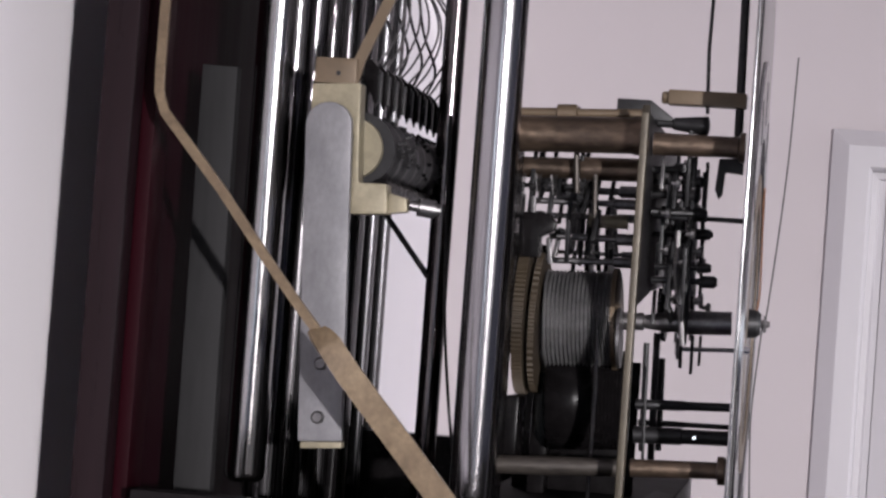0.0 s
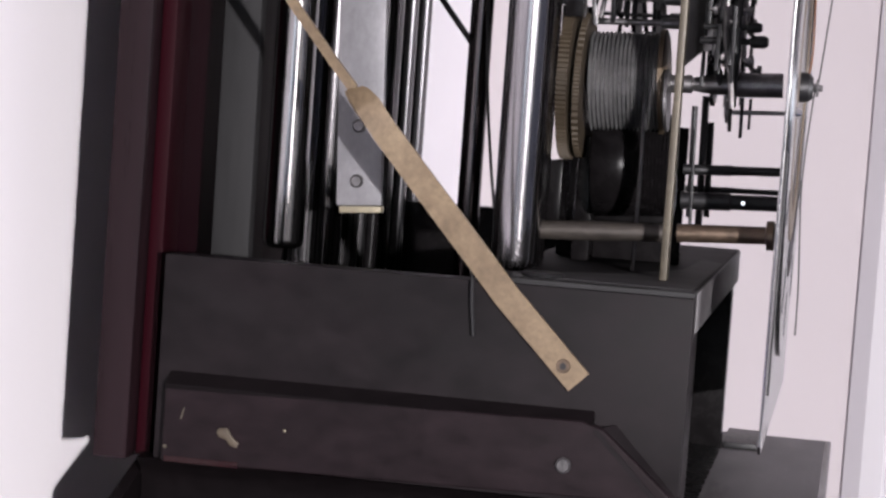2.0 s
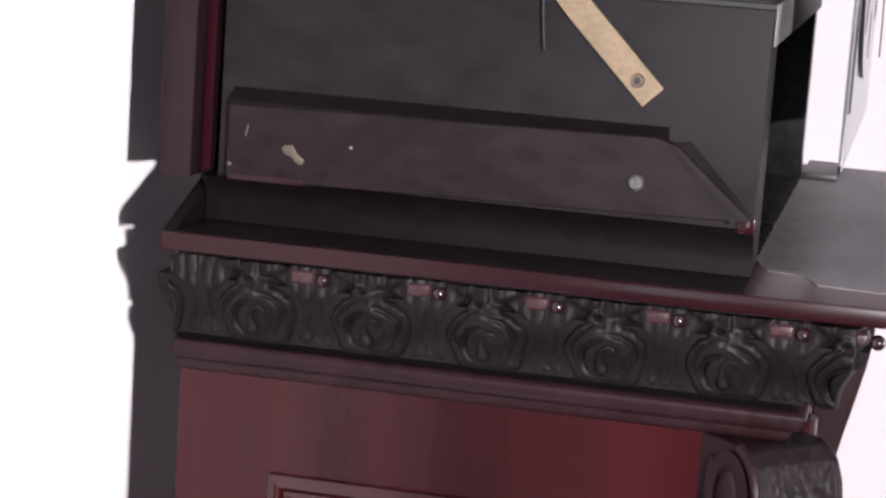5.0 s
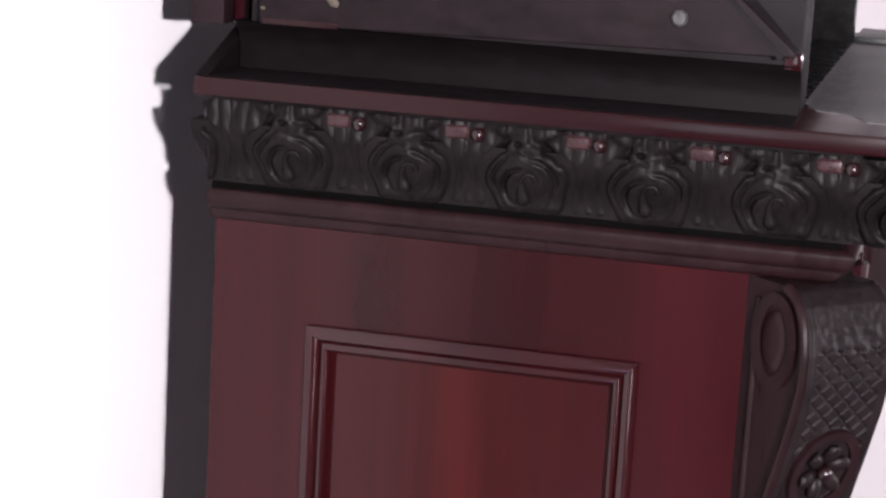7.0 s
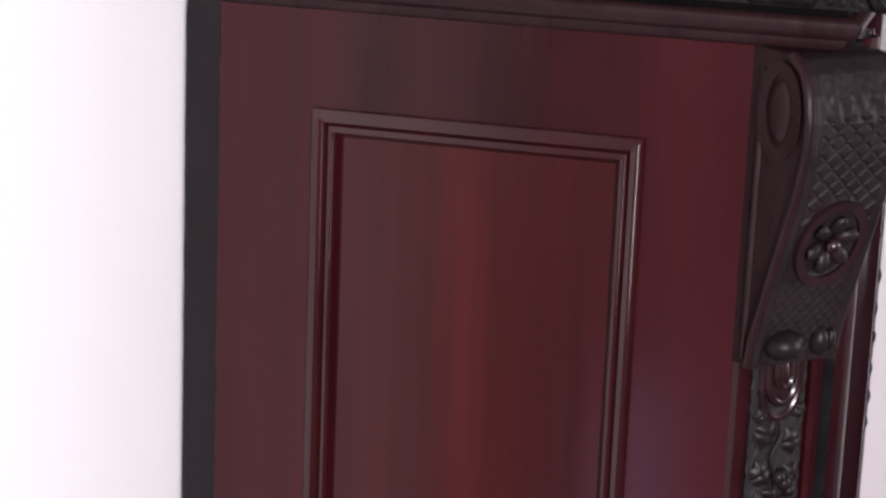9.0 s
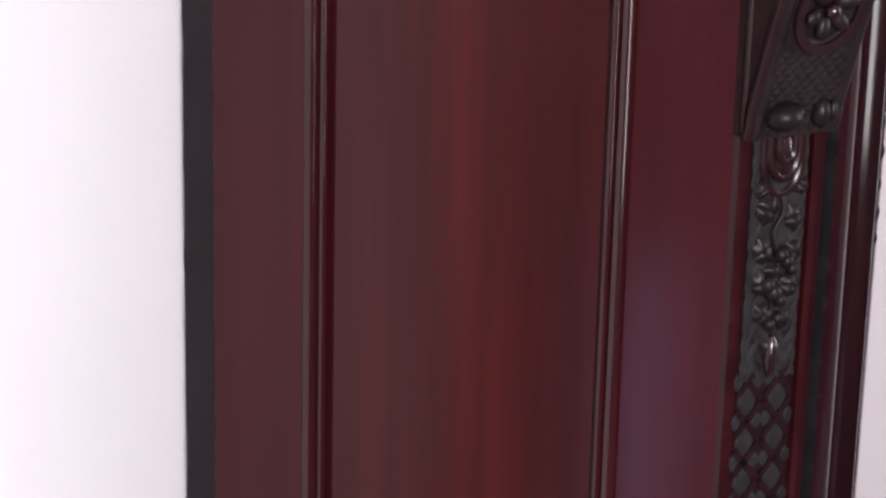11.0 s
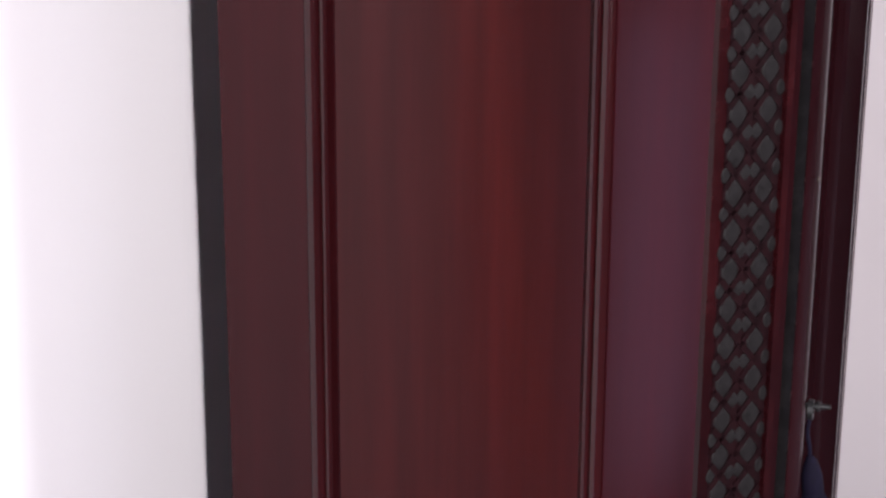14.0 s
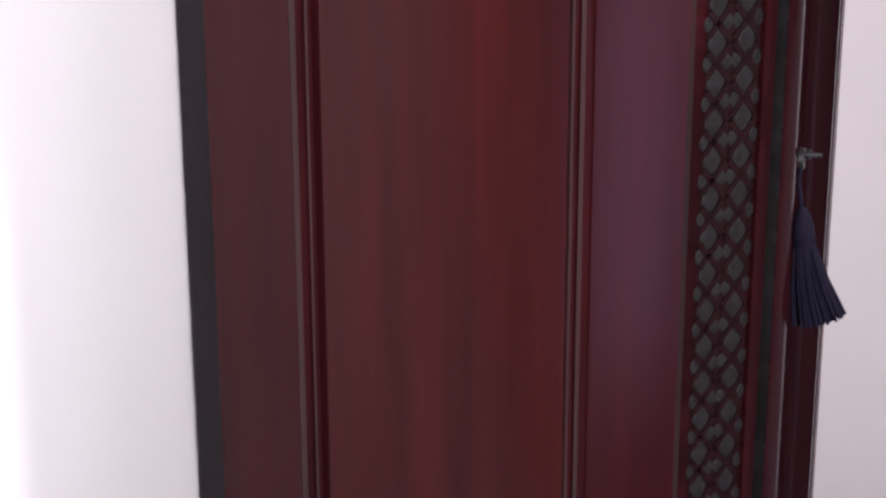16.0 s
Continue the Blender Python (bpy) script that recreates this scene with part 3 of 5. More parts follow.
def leaf_relief(u, v, seed=0.0):
    """Height of one carved bay; u from -1 to 1 across, v from 0 at the foot to 1."""
    x, y = u * 34.0, v * 48.0                       # millimetres in the bay
    dx, dy = x - 0.5, y - 15.0
    r = math.hypot(dx * 0.96, dy * (1.05 if dy < 0 else 0.84)) + 1.3 * noise.noise(Vector((u * 3, v * 3, seed)))
    r += 3.0 * bump(dx, 1.0, 6.0) * min(1.0, max(0.0, dy / 14.0))
    ang = math.atan2(dy, dx)
    r *= 1 + 0.05 * math.cos(5 * ang + 1.2)
    edge = 34.0 - abs(x)
    disc = 1 / (1 + math.exp((r - 23.0) / 0.7))
    # heart shaped palmette of fine curved ribs
    h = disc * (0.0026 + 0.0056 * max(0.0, 1 - (r / 25.0) ** 2))
    h += disc * 0.00011 * math.cos(2 * math.pi * (r + 1.2 * math.sin(2 * ang + seed)) / 3.4) * min(1.0, max(0.0, (r - 6.0) / 4.0))
    # reeds between the palmettes
    h += (1 - disc) * (0.0008 + 0.0012 * abs(math.cos(math.pi * (edge + 3.0 * math.sin(v * 2.6)) / 7.4)))
    side = min(1.0, abs(dx) / 12.0)
    h -= 0.0056 * bump(r, 23.8, 1.6) * side * bump(v, 0.40, 0.44)
    # crescents cut beside the drop, the deeper one on its hollow side
    cres = math.hypot(dx + 2.0, dy + 1.0)
    if dx < 0:
        h -= 0.0044 * bump(cres, 11.0, 1.5) * bump(v, 0.36, 0.22) * min(1.0, -dx / 4.0)
        h -= 0.0024 * bump(r, 18.0, 1.0) * bump(v, 0.50, 0.30)
    else:
        h -= 0.0036 * bump(r, 16.0, 1.3) * bump(v, 0.46, 0.22) * min(1.0, dx / 6.0)
    # drilled eyes and folded leaf tip under the slab
    for ex, ey, er in ((-13.0, 35.0, 2.6), (12.0, 36.0, 2.4), (-4.0, 38.5, 2.0), (20.5, 31.0, 1.8), (-21.0, 30.0, 1.8)):
        h -= 0.0046 * bump(math.hypot(x - ex, (y - ey) * 1.3), 0.0, er)
    tip = 1 / (1 + math.exp((39.5 + 0.035 * x * x * 0.5 - y) / 0.8))
    h += 0.0040 * tip * (1 if abs(x) < 19 else math.exp(-((abs(x) - 19) / 3.0) ** 2)) * (0.75 + 0.25 * math.cos(x * 0.55 + seed))
    h -= 0.0016 * bump(v, 0.0, 0.04)
    return h + 0.0006 * noise.noise(Vector((u * 9 + seed, v * 7, 4.0)))


BAY, BAY0 = 0.0684, 0.0430
ZT = 1.5378


def bay(x0, x1, mid, last=False):
    """One carved bay of the near side, from x0 to x1, its leaf centred on mid."""
    def place(a, b):
        z = Z0 + (ZT - Z0) * b
        over = cyma(min(1, (z - Z0) / (Z1 - Z0)))
        x = x0 + (x1 + (over * 0.8 - 0.004 if last else 0.0) - x0) * a
        u = 2 * (x - mid) / BAY
        d = over - 0.0012 + leaf_relief(u, b, mid * 40)
        if last:
            d = d * min(1.0, max(0.0, (1 - a) / 0.10)) ** 0.5
        return (x, -d, z)
    own = sheet(place, 104, 80)
    if x0 < mid < x1 and mid < 0.33:
        # hanging drop, its stem running up and hooked over to one side
        line = curve([(-0.4, 5.0), (-0.6, 8.5), (-1.6, 13.5), (-1.4, 18.5), (0.8, 22.3), (4.4, 22.6), (6.6, 20.2), (6.4, 18.6)], 5)
        rad = [float(np.interp(p.y, (5.0, 7.0, 9.5, 13.5, 18.5, 22.3), (1.6, 3.6, 3.9, 2.4, 1.5, 1.3))) if k < 20 else 1.3 for k, p in enumerate(line)]
        pts = []
        for p in line:
            u, v = p.x / 34.0, p.y / 48.0
            over = cyma(min(1, v * (ZT - Z0) / (Z1 - Z0)))
            pts.append((mid + u * BAY / 2, -(over - 0.0012 + leaf_relief(u, v, mid * 40) + 0.0004), Z0 + (ZT - Z0) * v))
        sweep(pts, [q * 0.001 for q in rad], 10, own)
    return own


for k in range(-1, 6):
    mid = BAY0 + BAY * k
    x0, x1 = max(mid - BAY / 2, -0.0085), min(mid + BAY / 2, 0.380)
    part("carved_leaf", bay(x0, x1, mid, k == 5), CARVED, case, smooth=80)
for k in range(0, 6):
    x = min(BAY0 + BAY * (k + 0.5) - 0.002, 0.3890)
    part("bead_block", box(x - 0.0110, x + 0.0040, -0.0200, -0.0040, 1.5280, 1.5362, 0.0034, seg=3), DUSTY_RED, case, "dusty red rounded block")
    part("bead", blob((x + 0.0086, -0.0170, 1.5312), 0.0044, 0.0046, 0.0044, seg=20), MAHOGANY_DARK, case, "glossy dark red turned bead")

# mouldings under the frieze
# fillet coloured near-black to paint the shadow line under the frieze
part("neck_fillet", ring_solid([around(0.0030, 1.4840), around(0.0030, 1.4886)]), SHADE_BLACK, case, smooth=0)
part("neck_moulding", ring_solid([around(0.0005, 1.4655), around(0.0020, 1.4672), around(0.0030, 1.4700), around(0.0030, 1.4718), around(0.0045, 1.4726), around(0.0056, 1.4760), around(0.0062, 1.4800), around(0.0052, 1.4830), around(0.0035, 1.4842)]), CHEEK, case, smooth=50)

# trunk: back, near side frame, panel
ZB = 0.25
PX0, PX1, PZ1 = 0.0535, 0.2488, 1.4083
XS = 0.3068
part("stile", box(-0.0052, PX0 + 0.004, 0.0, 0.02, ZB, 1.468), MAHOGANY, case)
part("stile", box(PX1 - 0.004, XS, 0.0, 0.02, ZB, 1.468), MAHOGANY, case)
part("rail", box(PX0 + 0.004, PX1 - 0.004, 0.0, 0.02, PZ1 - 0.004, 1.468), RAIL, case, "mahogany rail with two dark reflections painted in")
part("rail", box(PX0 + 0.004, PX1 - 0.004, 0.0, 0.02, ZB, 0.44), MAHOGANY, case)
part("side_panel", box(PX0 + 0.004, PX1 - 0.004, 0.005, 0.018, 0.44, PZ1 - 0.004), PANEL, case, "plain polished mahogany panel with vertical figure and a painted-in reflection")


def crest(o):
    """Rise lost at offset o from the middle of the round: a small round with two nearly flat shoulders."""
    a = abs(o)
    return 154 * a * a if a < 0.0012 else 0.000222 + 0.37 * (a - 0.0012) + 19.4 * (a - 0.0012) ** 2


MOULD = [(0.0, 0.0), (0.0, -0.0036)] + [(0.0040 + o, -0.0053 + crest(o)) for o in (-0.0032, -0.0026, -0.0019, -0.0012, -0.0006, 0.0, 0.0006, 0.0012, 0.0019, 0.0026, 0.0032)] + [
    (0.0080, -0.0020), (0.0088, -0.0014)] + [(0.0112 + o, -0.0031 + o * o / 0.0060) for o in (-0.0020, -0.0012, -0.0004, 0.0004, 0.0012, 0.0020)] + [(0.0140, -0.0010), (0.0150, 0.0018), (0.0161, 0.0042), (0.0172, 0.0052)]


def mitred(x0, x1, z0, z1, bm_name):
    """A moulded frame round the panel, as four mitred pieces."""
    corners = [((x0, z0), (1, 1)), ((x1, z0), (-1, 1)), ((x1, z1), (-1, -1)), ((x0, z1), (1, -1))]
    for k in range(4):
        (a, da), (b, db) = corners[k], corners[(k + 1) % 4]
        own = bmesh.new()
        ends = [[own.verts.new((p[0] + d[0] * o, h, p[1] + d[1] * o)) for o, h in MOULD] for p, d in ((a, da), (b, db))]
        for i in range(len(MOULD) - 1):
            own.faces.new((ends[0][i], ends[0][i + 1], ends[1][i + 1], ends[1][i]))
        part(bm_name, own, MAHOGANY_RED, case, smooth=50)


mitred(PX0, PX1, 0.436, PZ1, "panel_moulding")
part("far_side", box(-0.0052, XS, YF - 0.02, YF, ZB, 1.468), MAHOGANY, case)
part("backboard", box(-0.0045, 0.012, 0.0205, YF - 0.0205, ZB, 1.486), MAHOGANY, case)
part("front_frame", prism([(0.322, 0.030), (0.3475, 0.0335), (0.3535, 0.0385), (0.3520, 0.0420), (0.338, 0.0430), (0.338, 0.0500), (0.3592, 0.0502),
                           (0.3602, 0.0510), (0.3622, 0.0534), (0.3643, 0.0566), (0.3659, 0.0602), (0.3668, 0.0642), (0.3662, 0.0690), (0.3610, 0.0730), (0.3590, 0.0755), (0.3600, 0.0790), (0.3600, 0.0900),
                           (0.3612, 0.0915), (0.3612, 0.0950), (0.3330, 0.0970), (0.3280, 0.1050), (0.3280, YF - 0.105), (0.3330, YF - 0.103), (0.3360, YF - 0.099), (0.3360, YF - 0.096),
                           (0.3430, YF - 0.094), (0.3490, YF - 0.0930), (0.3490, YF - 0.0880), (0.3475, YF - 0.086), (0.3475, YF - 0.072), (0.3465, YF - 0.0665), (0.3485, YF - 0.0645),
                           (0.3485, YF - 0.058), (0.3470, YF - 0.052), (0.338, YF - 0.048), (0.338, YF - 0.043), (0.3465, YF - 0.0385), (0.3450, YF - 0.0335), (0.322, YF - 0.03)],
                          "z", ZB, 1.466), DOOR_WOOD, case, "moulded front door frame", smooth=31)
# near-black strip that paints the shade of the recessed joint
part("gap_filler", box(0.3385, 0.3572, 0.0488, 0.04995, ZB, 1.466), SHADE_BLACK, case, "black strip painting the shade in the door joint", smooth=0)

# strip painted black for the shade in the gap beside the post
part("ebonised_strip", box(0.3382, 0.3590, 0.0465, 0.0498, ZB + 0.001, 1.465), BLACK_PAINT, case, "narrow black strip painting the shade of the gap")

# canted corner post with carved face
NX, TX = Vector((0.70711, -0.70711, 0)), Vector((0.70711, 0.70711, 0))
CORNER = Vector((0.3312, 0.0168, 0))


def canted(t, d, z):
    """A point on the canted corner: along its face, out from it, and up."""
    return CORNER + TX * t + NX * d + Vector((0, 0, z))


part("corner_post", prism([(XS, 0.0), (XS + 0.0035, -0.0022), (XS + 0.0070, -0.0006), tuple(canted(-0.0235, 0.0, 0).xy), tuple(canted(0.0195, 0.0, 0).xy), tuple(canted(0.0200, 0.0035, 0).xy), tuple(canted(0.0245, 0.0035, 0).xy), (0.3475, 0.0335), (0.322, 0.045), (XS, 0.02)], "z", ZB, 1.466), EDGE_WOOD, case, "canted corner post", smooth=40)
part("corner_post", prism([(XS, YF), (0.3137, YF), (0.3470, YF - 0.0330), (0.322, YF - 0.045), (XS, YF - 0.02)], "z", ZB, 1.466), MAHOGANY, case)

# base of the case down to the floor
part("base", ring_solid([(-0.03, 0.40, -0.05, YF + 0.05, Z_FLOOR), (-0.03, 0.40, -0.05, YF + 0.05, Z_FLOOR + 0.12), (-0.02, 0.385, -0.035, YF + 0.035, Z_FLOOR + 0.14), (-0.02, 0.385, -0.035, YF + 0.035, 0.21), (-0.006, 0.36, -0.002, YF + 0.002, 0.252)]), MAHOGANY, case)

# uprights of the open hood back, from the slab up
for y0, y1 in ((0.030, 0.052), (YF - 0.052, YF - 0.03)):
    part("hood_upright", box(-0.037, -0.016, y0, y1, 1.5750, 2.32, 0.0012), HOOD_WOOD, case, "dark mahogany hood upright")
part("inner_upright", box(-0.0158, -0.0065, 0.0480, 0.0780, 1.5752, 2.315, 0.001), BACK_RED, case, "dark red inner strip")
part("hood_back_foot", box(-0.0145, 0.0035, 0.110, YF - 0.110, 1.5506, 1.5745), BLACK_PAINT, case)
part("hood_foot", prism([(-0.018, 1.5507), (0.1090, 1.5507), (0.1090, 1.5744), (0.0500, 1.5744)], "x", -0.0145, -0.0066), EBONY_SHADED, case, "sloping dark foot of the hood back", smooth=0)
part("hood_rail", box(-0.030, 0.0035, 0.100, YF - 0.100, 1.5746, 1.600), BLACK_PAINT, case)
part("hood_back", box(-0.037, -0.030, 0.0522, YF - 0.0522, 1.5750, 2.32), BACK_WOOD, case, "dark wooden backboard")
part("slab_stain", prism([(0.3240, 0.0700), (0.3480, 0.0640), (0.3500, 0.1300), (0.3440, 0.2100), (0.3380, 0.3000), (0.3240, 0.3200)], "z", 1.5510, 1.55115), SLAB_DARK, case, "darker strip of the bare top", smooth=0)

# ---------------------------------------------------------------- seat box on the slab
SZ = 1.7065         # top of the seat
BY, BYF = 0.022, 0.498
seat = thing("seat_box", (0.17, (BY + BYF) / 2, 1.5507), "black wooden seat box standing on the slab, its front open", "seat box")
part("side_board", box(0.004, 0.3222, BY, BY + 0.020, 1.5791, SZ - 0.003, 0.0008), EBONISED, seat, "worn black side board")
# cove coloured darker than the board to paint in its shade
part("plinth_cove", prism([(BY + 0.010, 1.5507), (BY + 0.011, 1.5590), (BY + 0.009, 1.5680), (BY + 0.004, 1.5745), (BY - 0.003, 1.5790), (BY + 0.020, 1.5790), (BY + 0.020, 1.5507)], "x", -0.0060, 0.3222, 0.0004), EBONY_SHADED, seat, "hollow cove under the side board, its shade painted black", smooth=60)
# floor and inner boards painted black to stand in for the shade inside
part("floor_board", box(0.0165, 0.3205, BY + 0.0625, BYF - 0.0205, 1.5512, 1.5524), BLACK_PAINT, seat, "inner floor painted black for the shade inside the box")
part("side_board", box(0.004, 0.1958, BYF - 0.020, BYF, 1.5507, SZ + 0.018, 0.001), BLACK_PAINT, seat)
part("side_board", box(0.1960, 0.3200, BYF - 0.020, BYF, 1.5507, SZ - 0.0265, 0.001), BLACK_PAINT, seat)
part("cross_board", box(0.1960, 0.2040, BY + 0.0205, BYF - 0.0205, 1.5526, SZ - 0.0264, 0.001), BLACK_PAINT, seat)
part("end_block", box(0.300, 0.3212, BY + 0.0205, BY + 0.062, 1.5507, SZ - 0.0265, 0.001), EBONISED, seat)
part("seat_top", box(0.1960, 0.3215, BY + 0.0205, BYF, SZ - 0.0262, SZ, 0.0015), SEAT_WOOD, seat, "dark worn seat board")
part("front_lipping", box(0.3216, 0.3228, BY + 0.0205, BYF - 0.001, SZ - 0.0250, SZ - 0.0008, 0.0004), SLAB_WOOD, seat, "pale bare front edge")
part("back_board", box(0.004, 0.016, BY + 0.0205, BYF - 0.0205, 1.5507, 1.5990), BLACK_PAINT, seat)
part("bare_patch", prism([(0.2120, 0.0450), (0.3190, 0.0430), (0.3205, 0.300), (0.3050, 0.330), (0.3000, 0.210), (0.2700, 0.130), (0.2300, 0.095), (0.2080, 0.070)], "z", SZ, SZ + 0.0004), DUSTY_SEAT, seat, "dusty bare patch of wood", smooth=0)
part("top_edge", box(0.200, 0.3222, BY, BY + 0.020, SZ - 0.0028, SZ + 0.0002, 0.0006), GREY_WOOD, seat, "pale grey edge")
# the applied board with its sloping end
TRAP = [(0.012, 1.5792), (0.012, 1.624), (0.264, 1.628), (0.277, 1.624), (0.3185, 1.588), (0.3200, 1.5845)]
part("applied_board", prism(TRAP, "y", BY - 0.010, BY - 0.0002, 0.0016, seg=3), EBONISED_BROWN, seat, "applied dark brown board with bevelled edges")
# bevel coloured dark to paint the shade along the board's upper edge
part("top_bevel", prism([(BY - 0.0002, 1.6335), (BY - 0.0040, 1.6300), (BY - 0.0098, 1.6262), (BY - 0.0098, 1.6230), (BY - 0.0002, 1.6230)], "x", 0.012, 0.2700, 0.0008), EBONY_SHADED, seat, "hollow edge of the board, its shade painted dark", smooth=50)
own = bmesh.new()
own.faces.new([own.verts.new(c) for c in ((0.2725, BY - 0.0103, 1.6245), (0.3130, BY - 0.0103, 1.5846), (0.3205, BY - 0.0012, 1.5880), (0.2830, BY - 0.0012, 1.6265))])
bmesh.ops.extrude_face_region(own, geom=own.faces[:])
for v in own.verts[4:]:
    v.co.x, v.co.z = v.co.x - 0.002, v.co.z - 0.002
part("end_bevel", own, EBONISED, seat, "sloping bevelled edge", smooth=0)
part("worn_edge", box(0.014, 0.0600, BY - 0.0106, BY - 0.0096, 1.5796, 1.5832, 0.0004), EDGE_WOOD, seat, "rubbed red edge")
part("worn_edge", box(0.3130, 0.3226, BY - 0.0020, BY + 0.004, 1.5770, 1.5860, 0.0010), MAHOGANY_RED, seat, "rubbed red corner")

# ---------------------------------------------------------------- clock movement on the seat
AX = 0.279          # the dial's middle
mov = thing("clock_movement", (0.25, 0.25, SZ), "large brass and steel clock movement on the seat board", "clock movement")
part("front_plate", prism([(0.100, SZ), (0.114, SZ), (0.114, 1.962), (0.108, 1.9665), (0.100, 1.960)], "x", 0.2942, 0.2988, 0.0010), PLATE_BRASS, mov, "dull brass front plate")
part("rear_plate", prism([(0.1142, 1.838), (0.235, 1.850), (0.440, 1.860), (0.440, 1.955), (0.430, 1.964), (0.1142, 1.962)], "x", 0.2944, 0.2984, 0.0008), BLACK_STEEL, mov, "blackened inner part of the plate")
part("back_plate", prism([(0.118, SZ), (0.160, SZ), (0.160, 1.9560), (0.118, 1.9560)], "x", 0.2090, 0.2140, 0.001), BLACK_PAINT, mov, "blackened back plate")
# pillars: upper heavy one, its twin behind, the lower pair
part("pillar", lathe((0.206, 0.140, 1.9455), (0.294, 0.140, 1.9490), [(0, 0.0115), (0.06, 0.0122), (0.10, 0.0118), (0.90, 0.0118), (0.94, 0.0128), (1, 0.0122)], 28), BRONZE, mov, "polished bronze pillar")
part("pillar", lathe((0.206, 0.175, 1.9262), (0.294, 0.175, 1.9290), [(0, 0.0070), (0.5, 0.0070), (0.51, 0.0078), (1, 0.0078)], 20), BRONZE, mov)
part("pillar", lathe((0.206, 0.140, 1.7293), (0.294, 0.140, 1.7340), [(0, 0.0060), (0.45, 0.0062), (0.97, 0.0058), (0.98, 0.0068), (1, 0.0068)], 20), BRONZE_DULL, mov, "dull grey bronze lower pillar")
part("dial_foot", lathe((0.300, 0.140, 1.9442), (0.3590, 0.140, 1.9450), [(0, 0.0075), (0.75, 0.0068), (0.92, 0.0070), (0.95, 0.0098), (1, 0.0098)], 24), BRONZE, mov, "bronze dial foot")
part("dial_foot", lathe((0.300, 0.140, 1.7345), (0.3612, 0.140, 1.7375), [(0, 0.0058), (0.90, 0.0055), (0.91, 0.0092), (0.98, 0.0092), (1, 0.0070)], 24), BRONZE, mov)
part("cross_bar", lathe((0.205, 0.150, 1.9600), (0.294, 0.150, 1.9640), [(0, 0.0035), (0.33, 0.0035), (0.34, 0.0060), (0.48, 0.0060), (0.49, 0.0032), (1, 0.0032)], 16), BRASS, mov)
part("cock", prism([(0.2735, 1.962), (0.2736, 1.9735), (0.2958, 1.9735), (0.3105, 1.9630), (0.3105, 1.960)], "y", 0.150, 0.175, 0.001), BLACK_STEEL, mov, "steel bridge")
part("hammer_arbor", lathe((0.300, 0.160, 1.9600), (0.3345, 0.160, 1.9592), [(0, 0.0030), (0.3, 0.0030), (0.32, 0.0040), (0.95, 0.0066), (0.98, 0.0050), (1, 0.0020)], 16), BLACK_STEEL, mov, "black tapered arbor")
part("spacer", box(0.3060, 0.3572, 0.158, 0.172, 1.9725, 1.9822, 0.0012), BRASS, mov, "flat brass spacer bar")
part("spacer_nut", lathe((0.3015, 0.165, 1.9770), (0.3070, 0.165, 1.9772), [(0, 0.0030), (0.2, 0.0042), (1, 0.0042)], 10), BRASS, mov)
part("wire", sweep([(0.3320, 0.165, 1.968), (0.3300, 0.168, 2.01), (0.3310, 0.168, 2.07), (0.3330, 0.168, 2.20)], 0.0013, 6), BLACK_STEEL, mov)
part("rod", rod((0.3530, 0.17, 1.952), (0.3490, 0.17, 2.20), 0.0029), BLACK_STEEL, mov)
part("detent", prism([(0.3420, 1.9385), (0.3580, 1.9400), (0.3580, 1.9290), (0.3465, 1.9300), (0.3455, 1.9150), (0.3430, 1.9120), (0.3405, 1.9180)], "y", 0.158, 0.166, 0.001), BLACK_STEEL, mov, "black hooked detent")

# great wheel and cable drum, with the second drum under it
part("great_wheel", gear((0.2185, 0.200, 1.8287), "x", 0.0545, 104, 0.0070, 0.0022), WHEEL_BRASS, mov, "toothed brass great wheel")
part("click_wheel", gear((0.2272, 0.200, 1.8235), "x", 0.0475, 60, 0.0042, 0.0010), WHEEL_BRASS, mov)
part("stop_block", prism([(0.2170, 1.8660), (0.2170, 1.8955), (0.2345, 1.8955), (0.2385, 1.8900), (0.2385, 1.8840), (0.2290, 1.8800), (0.2290, 1.8660)], "y", 0.150, 0.166, 0.001), BLACK_PAINT, mov, "black stop block above the great wheel")
b = bmesh.new()
turns, n0 = 16, 0.0345
prof = []
for k in range(turns * 6 + 1):
    prof.append((k / (turns * 6), 0.0322 + 0.0013 * math.cos(2 * math.pi * k / 6)))
part("cable_drum", lathe((0.2330, 0.200, 1.8262), (0.2775, 0.200, 1.8285), prof, 40), CABLE, mov, "drum wound with grey steel cable", smooth=70)
part("drum_cheek", lathe((0.2775, 0.200, 1.8285), (0.2812, 0.200, 1.8287), [(0, 0.0350), (0.8, 0.0350), (1, 0.0335)], 40), BRASS, mov)
# black sheets added to fill in the darkness behind the drums
part("rear_board", box(0.2075, 0.2930, 0.262, 0.268, SZ, 1.800, 0.001), BLACK_PAINT, mov, "black backing added for the darkness behind the drums")
part("rear_board", box(0.2000, 0.2230, 0.262, 0.268, 1.8002, 1.8780, 0.001), BLACK_PAINT, mov)
part("stop_disc", lathe((0.2835, 0.170, 1.8170), (0.2855, 0.170, 1.8171), [(0, 0.0200), (1, 0.0200)], 28), STEEL, mov)
prof = [(0, 0.0330), (0.02, 0.0345), (0.55, 0.0345)] + [(0.55 + 0.45 * k / 40, 0.0335 + 0.0006 * math.cos(k * 1.57)) for k in range(1, 41)]
part("lower_drum", lathe((0.2360, 0.215, 1.7720), (0.2885, 0.215, 1.7745), prof, 40), BLACK_PAINT, mov, "black lower cable drum", smooth=70)
part("cable", sweep([(0.2700, 0.166, 1.822), (0.2715, 0.165, 1.78), (0.2712, 0.163, SZ - 0.02)], 0.0012, 8), STEEL, mov)
